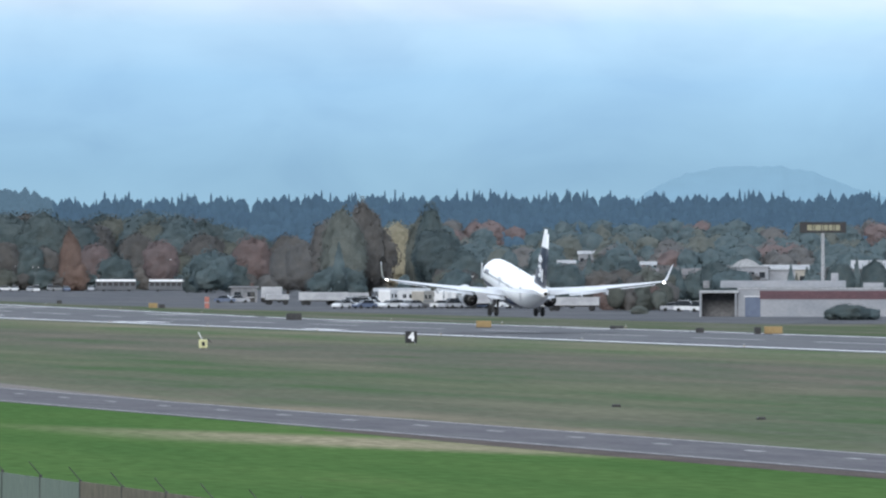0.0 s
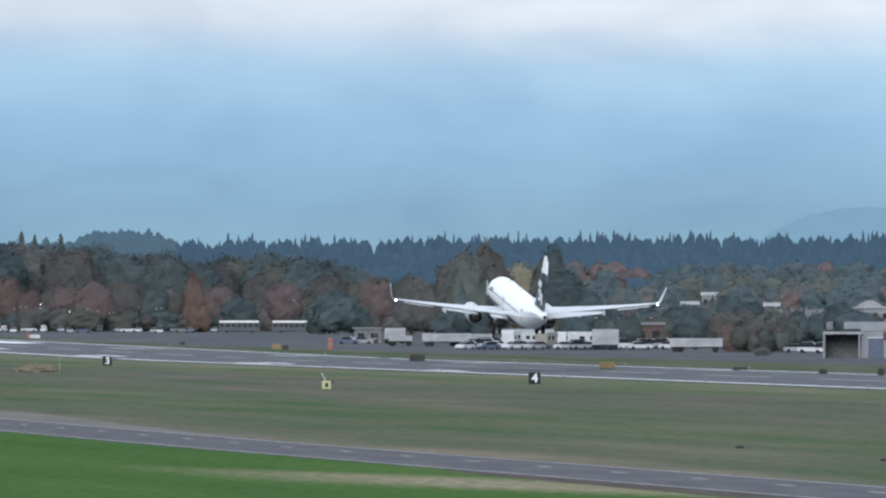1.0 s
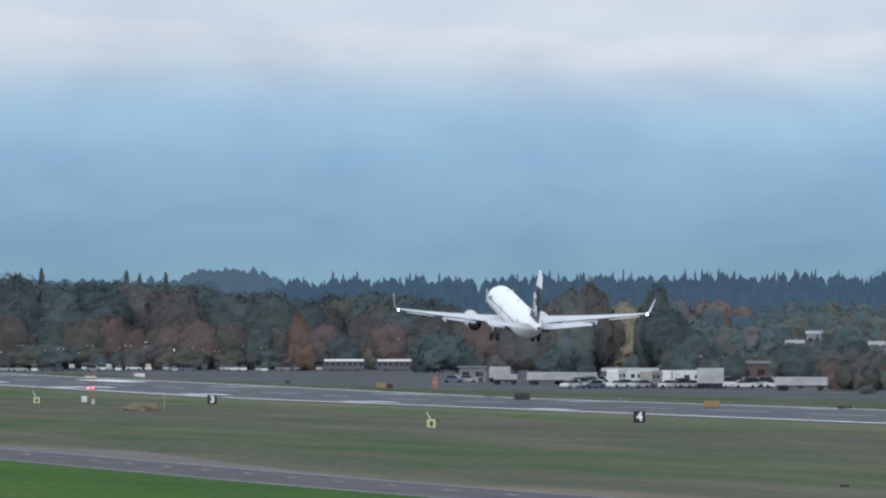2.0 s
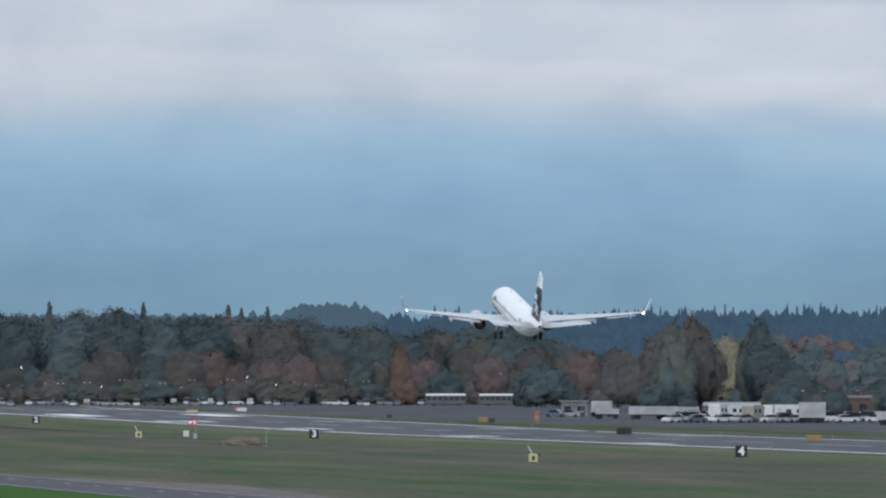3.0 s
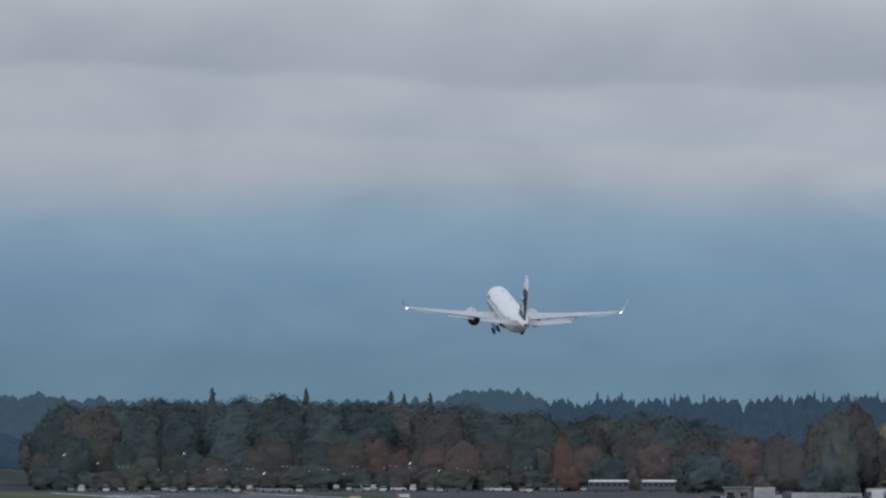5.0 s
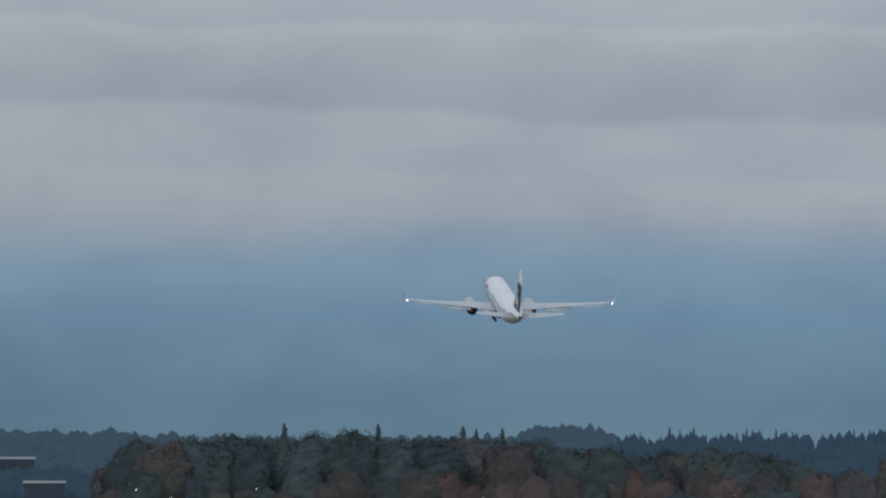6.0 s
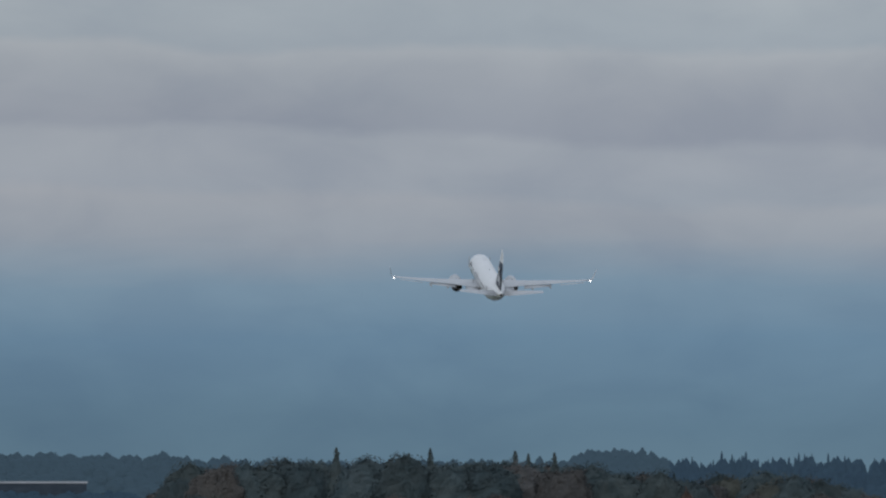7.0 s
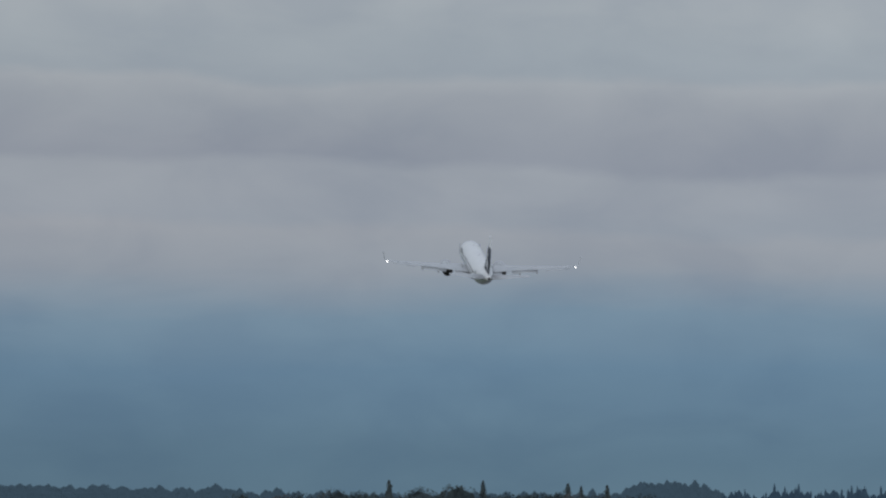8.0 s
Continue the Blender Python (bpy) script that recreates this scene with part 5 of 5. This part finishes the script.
def build_markers():
    board(268.3, 1467, 2.25, 0.95, DARK, "runway_board", "dark back of a wide runway sign")
    for x, y, w, h in ((315.8, 1983, 1.0, 0.7), (306.4, 1807, 1.1, 0.75), (272.7, 1216, 1.0, 0.6), (277.0, 1284, 1.8, 0.4), (305.8, 2060, 1.2, 0.8), (133.3, 618, 0.5, 0.12), (131.2, 569, 0.45, 0.1)):
        board(x, y, w, h, DARK, "marker_box", "small dark box standing in the grass", "box", lift=0.06)
    for x, y, w, h in ((263.0, 1301, 1.95, 0.85), (275.4, 1188, 2.2, 0.85), (304.8, 1807, 1.6, 0.9), (303.6, 2061, 2.2, 0.7), (295.8, 2294, 2.4, 1.5)):
        board(x, y, w, h, AMBER, "amber_sign", "wide amber yellow airfield sign")
    board(273.6, 1188.5, 0.8, 0.8, DARK, "marker_box", "small dark box beside an amber sign", "box")
    s = board(317.4, 2197, 2.2, 1.2, WHITE, "equipment_cabinet", "white equipment cabinet with a red end", "cabinet")
    part("red_end", box(-1.4, 0, 0.1, 0.5, 0.36, 1.5, 0.02), ORANGE, s, "red end panel")
    board(196.6, 1415, 0.75, 0.85, WHITE, "equipment_cabinet", "small white equipment box in the grass", "cabinet")
    s = thing("orange_marker", 317.9, 1826, label="upright orange and white marker post", category="marker")
    part("post", box(0, 0, -0.05, 0.8, 0.4, 2.1, 0.05), ORANGE, s)
    part("band", box(0, 0, 0.9, 0.83, 0.43, 0.2, 0.02), WORN, s)
    rng = random.Random(4)
    for i in range(26):
        x, y = (279.5, 1090 + 40 * i) if i % 2 else (233.4, 1020 + 40 * i)
        s = thing("edge_light", x, y, lay(y) if y < 2150 else 0.0, label="small runway edge light on a short stem", category="light", group="runway edge lights")
        part("stem", rod((0, 0, -0.03), (0, 0, 0.3), 0.05), AMBER, s)
        part("lens", rod((0, 0, 0.3), (0, 0, 0.42), 0.08, 0.05), STEEL, s)


build_lot()
depot()
chapel()
billboard()
fence()
heap()
build_markers()
house(10.085, 2100, 5.4, 4, 3.0, 0.3, GREYWALL, ROOF, "small grey hut at the edge of the lot", 2, "hut")
house(10.97, 2010, 10.5, 5, 2.5, 0.7, DULL, PALEROOF, "long dark shed with a pale roof behind parked vehicles", 0, "shed")
house(12.02, 3500, 7.4, 6, 5.3, 1.2, RENDER, PALEROOF, "white house on the wooded slope", 3)
house(12.3, 2500, 9, 7, 5.0, 1.5, CREAM, ROOF, "cream house among garden trees", 4)
house(12.62, 2250, 12, 8, 5.2, 1.6, GREYWALL, ROOF, "grey house among garden trees", 4)
house(11.62, 1950, 8.5, 7, 4.2, 0.5, BRICK, ROOF, "dull brown building with dark openings beside parked vans", 3, "low_building")
house(11.58, 3900, 5, 5, 1.9, 1.0, RENDER, PALEROOF, "small white house high on the slope", 2)
house(13.53, 3800, 8, 8, 2.4, 1.2, GREYWALL, PALEROOF, "white house high on the slope", 4)
house(13.65, 2300, 16, 9, 6.6, 0.8, GREYWALL, PALEROOF, "wide white building behind the depot", 5)
house(13.12, 2500, 11, 8, 6.2, 1.2, CREAM, PALEROOF, "cream building behind the depot", 4)
for az, d, top, w in ((11.893, 3300, 8.0, 5.5), (12.37, 3300, 7.6, 7.0), (11.97, 2350, 3.2, 4.5), (12.18, 2350, 3.2, 4.0), (13.10, 3700, 14.6, 6.0), (13.466, 3700, 14.2, 7.0), (13.62, 2750, 8.1, 12.0)):
    gx, gy = spot(az, d)
    tall = top + 0.3 - rise(gx, gy)
    house(az, d, w, 6, tall * 0.7, tall * 0.3, ROOF, PALEROOF, "pale house among garden trees on the slope", 3)
house(5.48, 3700, 34, 8, 7.0, 0.8, SLATE, PALEROOF, "long pale-roofed warehouse in the wooded valley", 0, "warehouse")
house(5.80, 3300, 13, 7, 7.4, 0.8, SLATE, PALEROOF, "pale-roofed house in the wooded valley", 0)


motions()
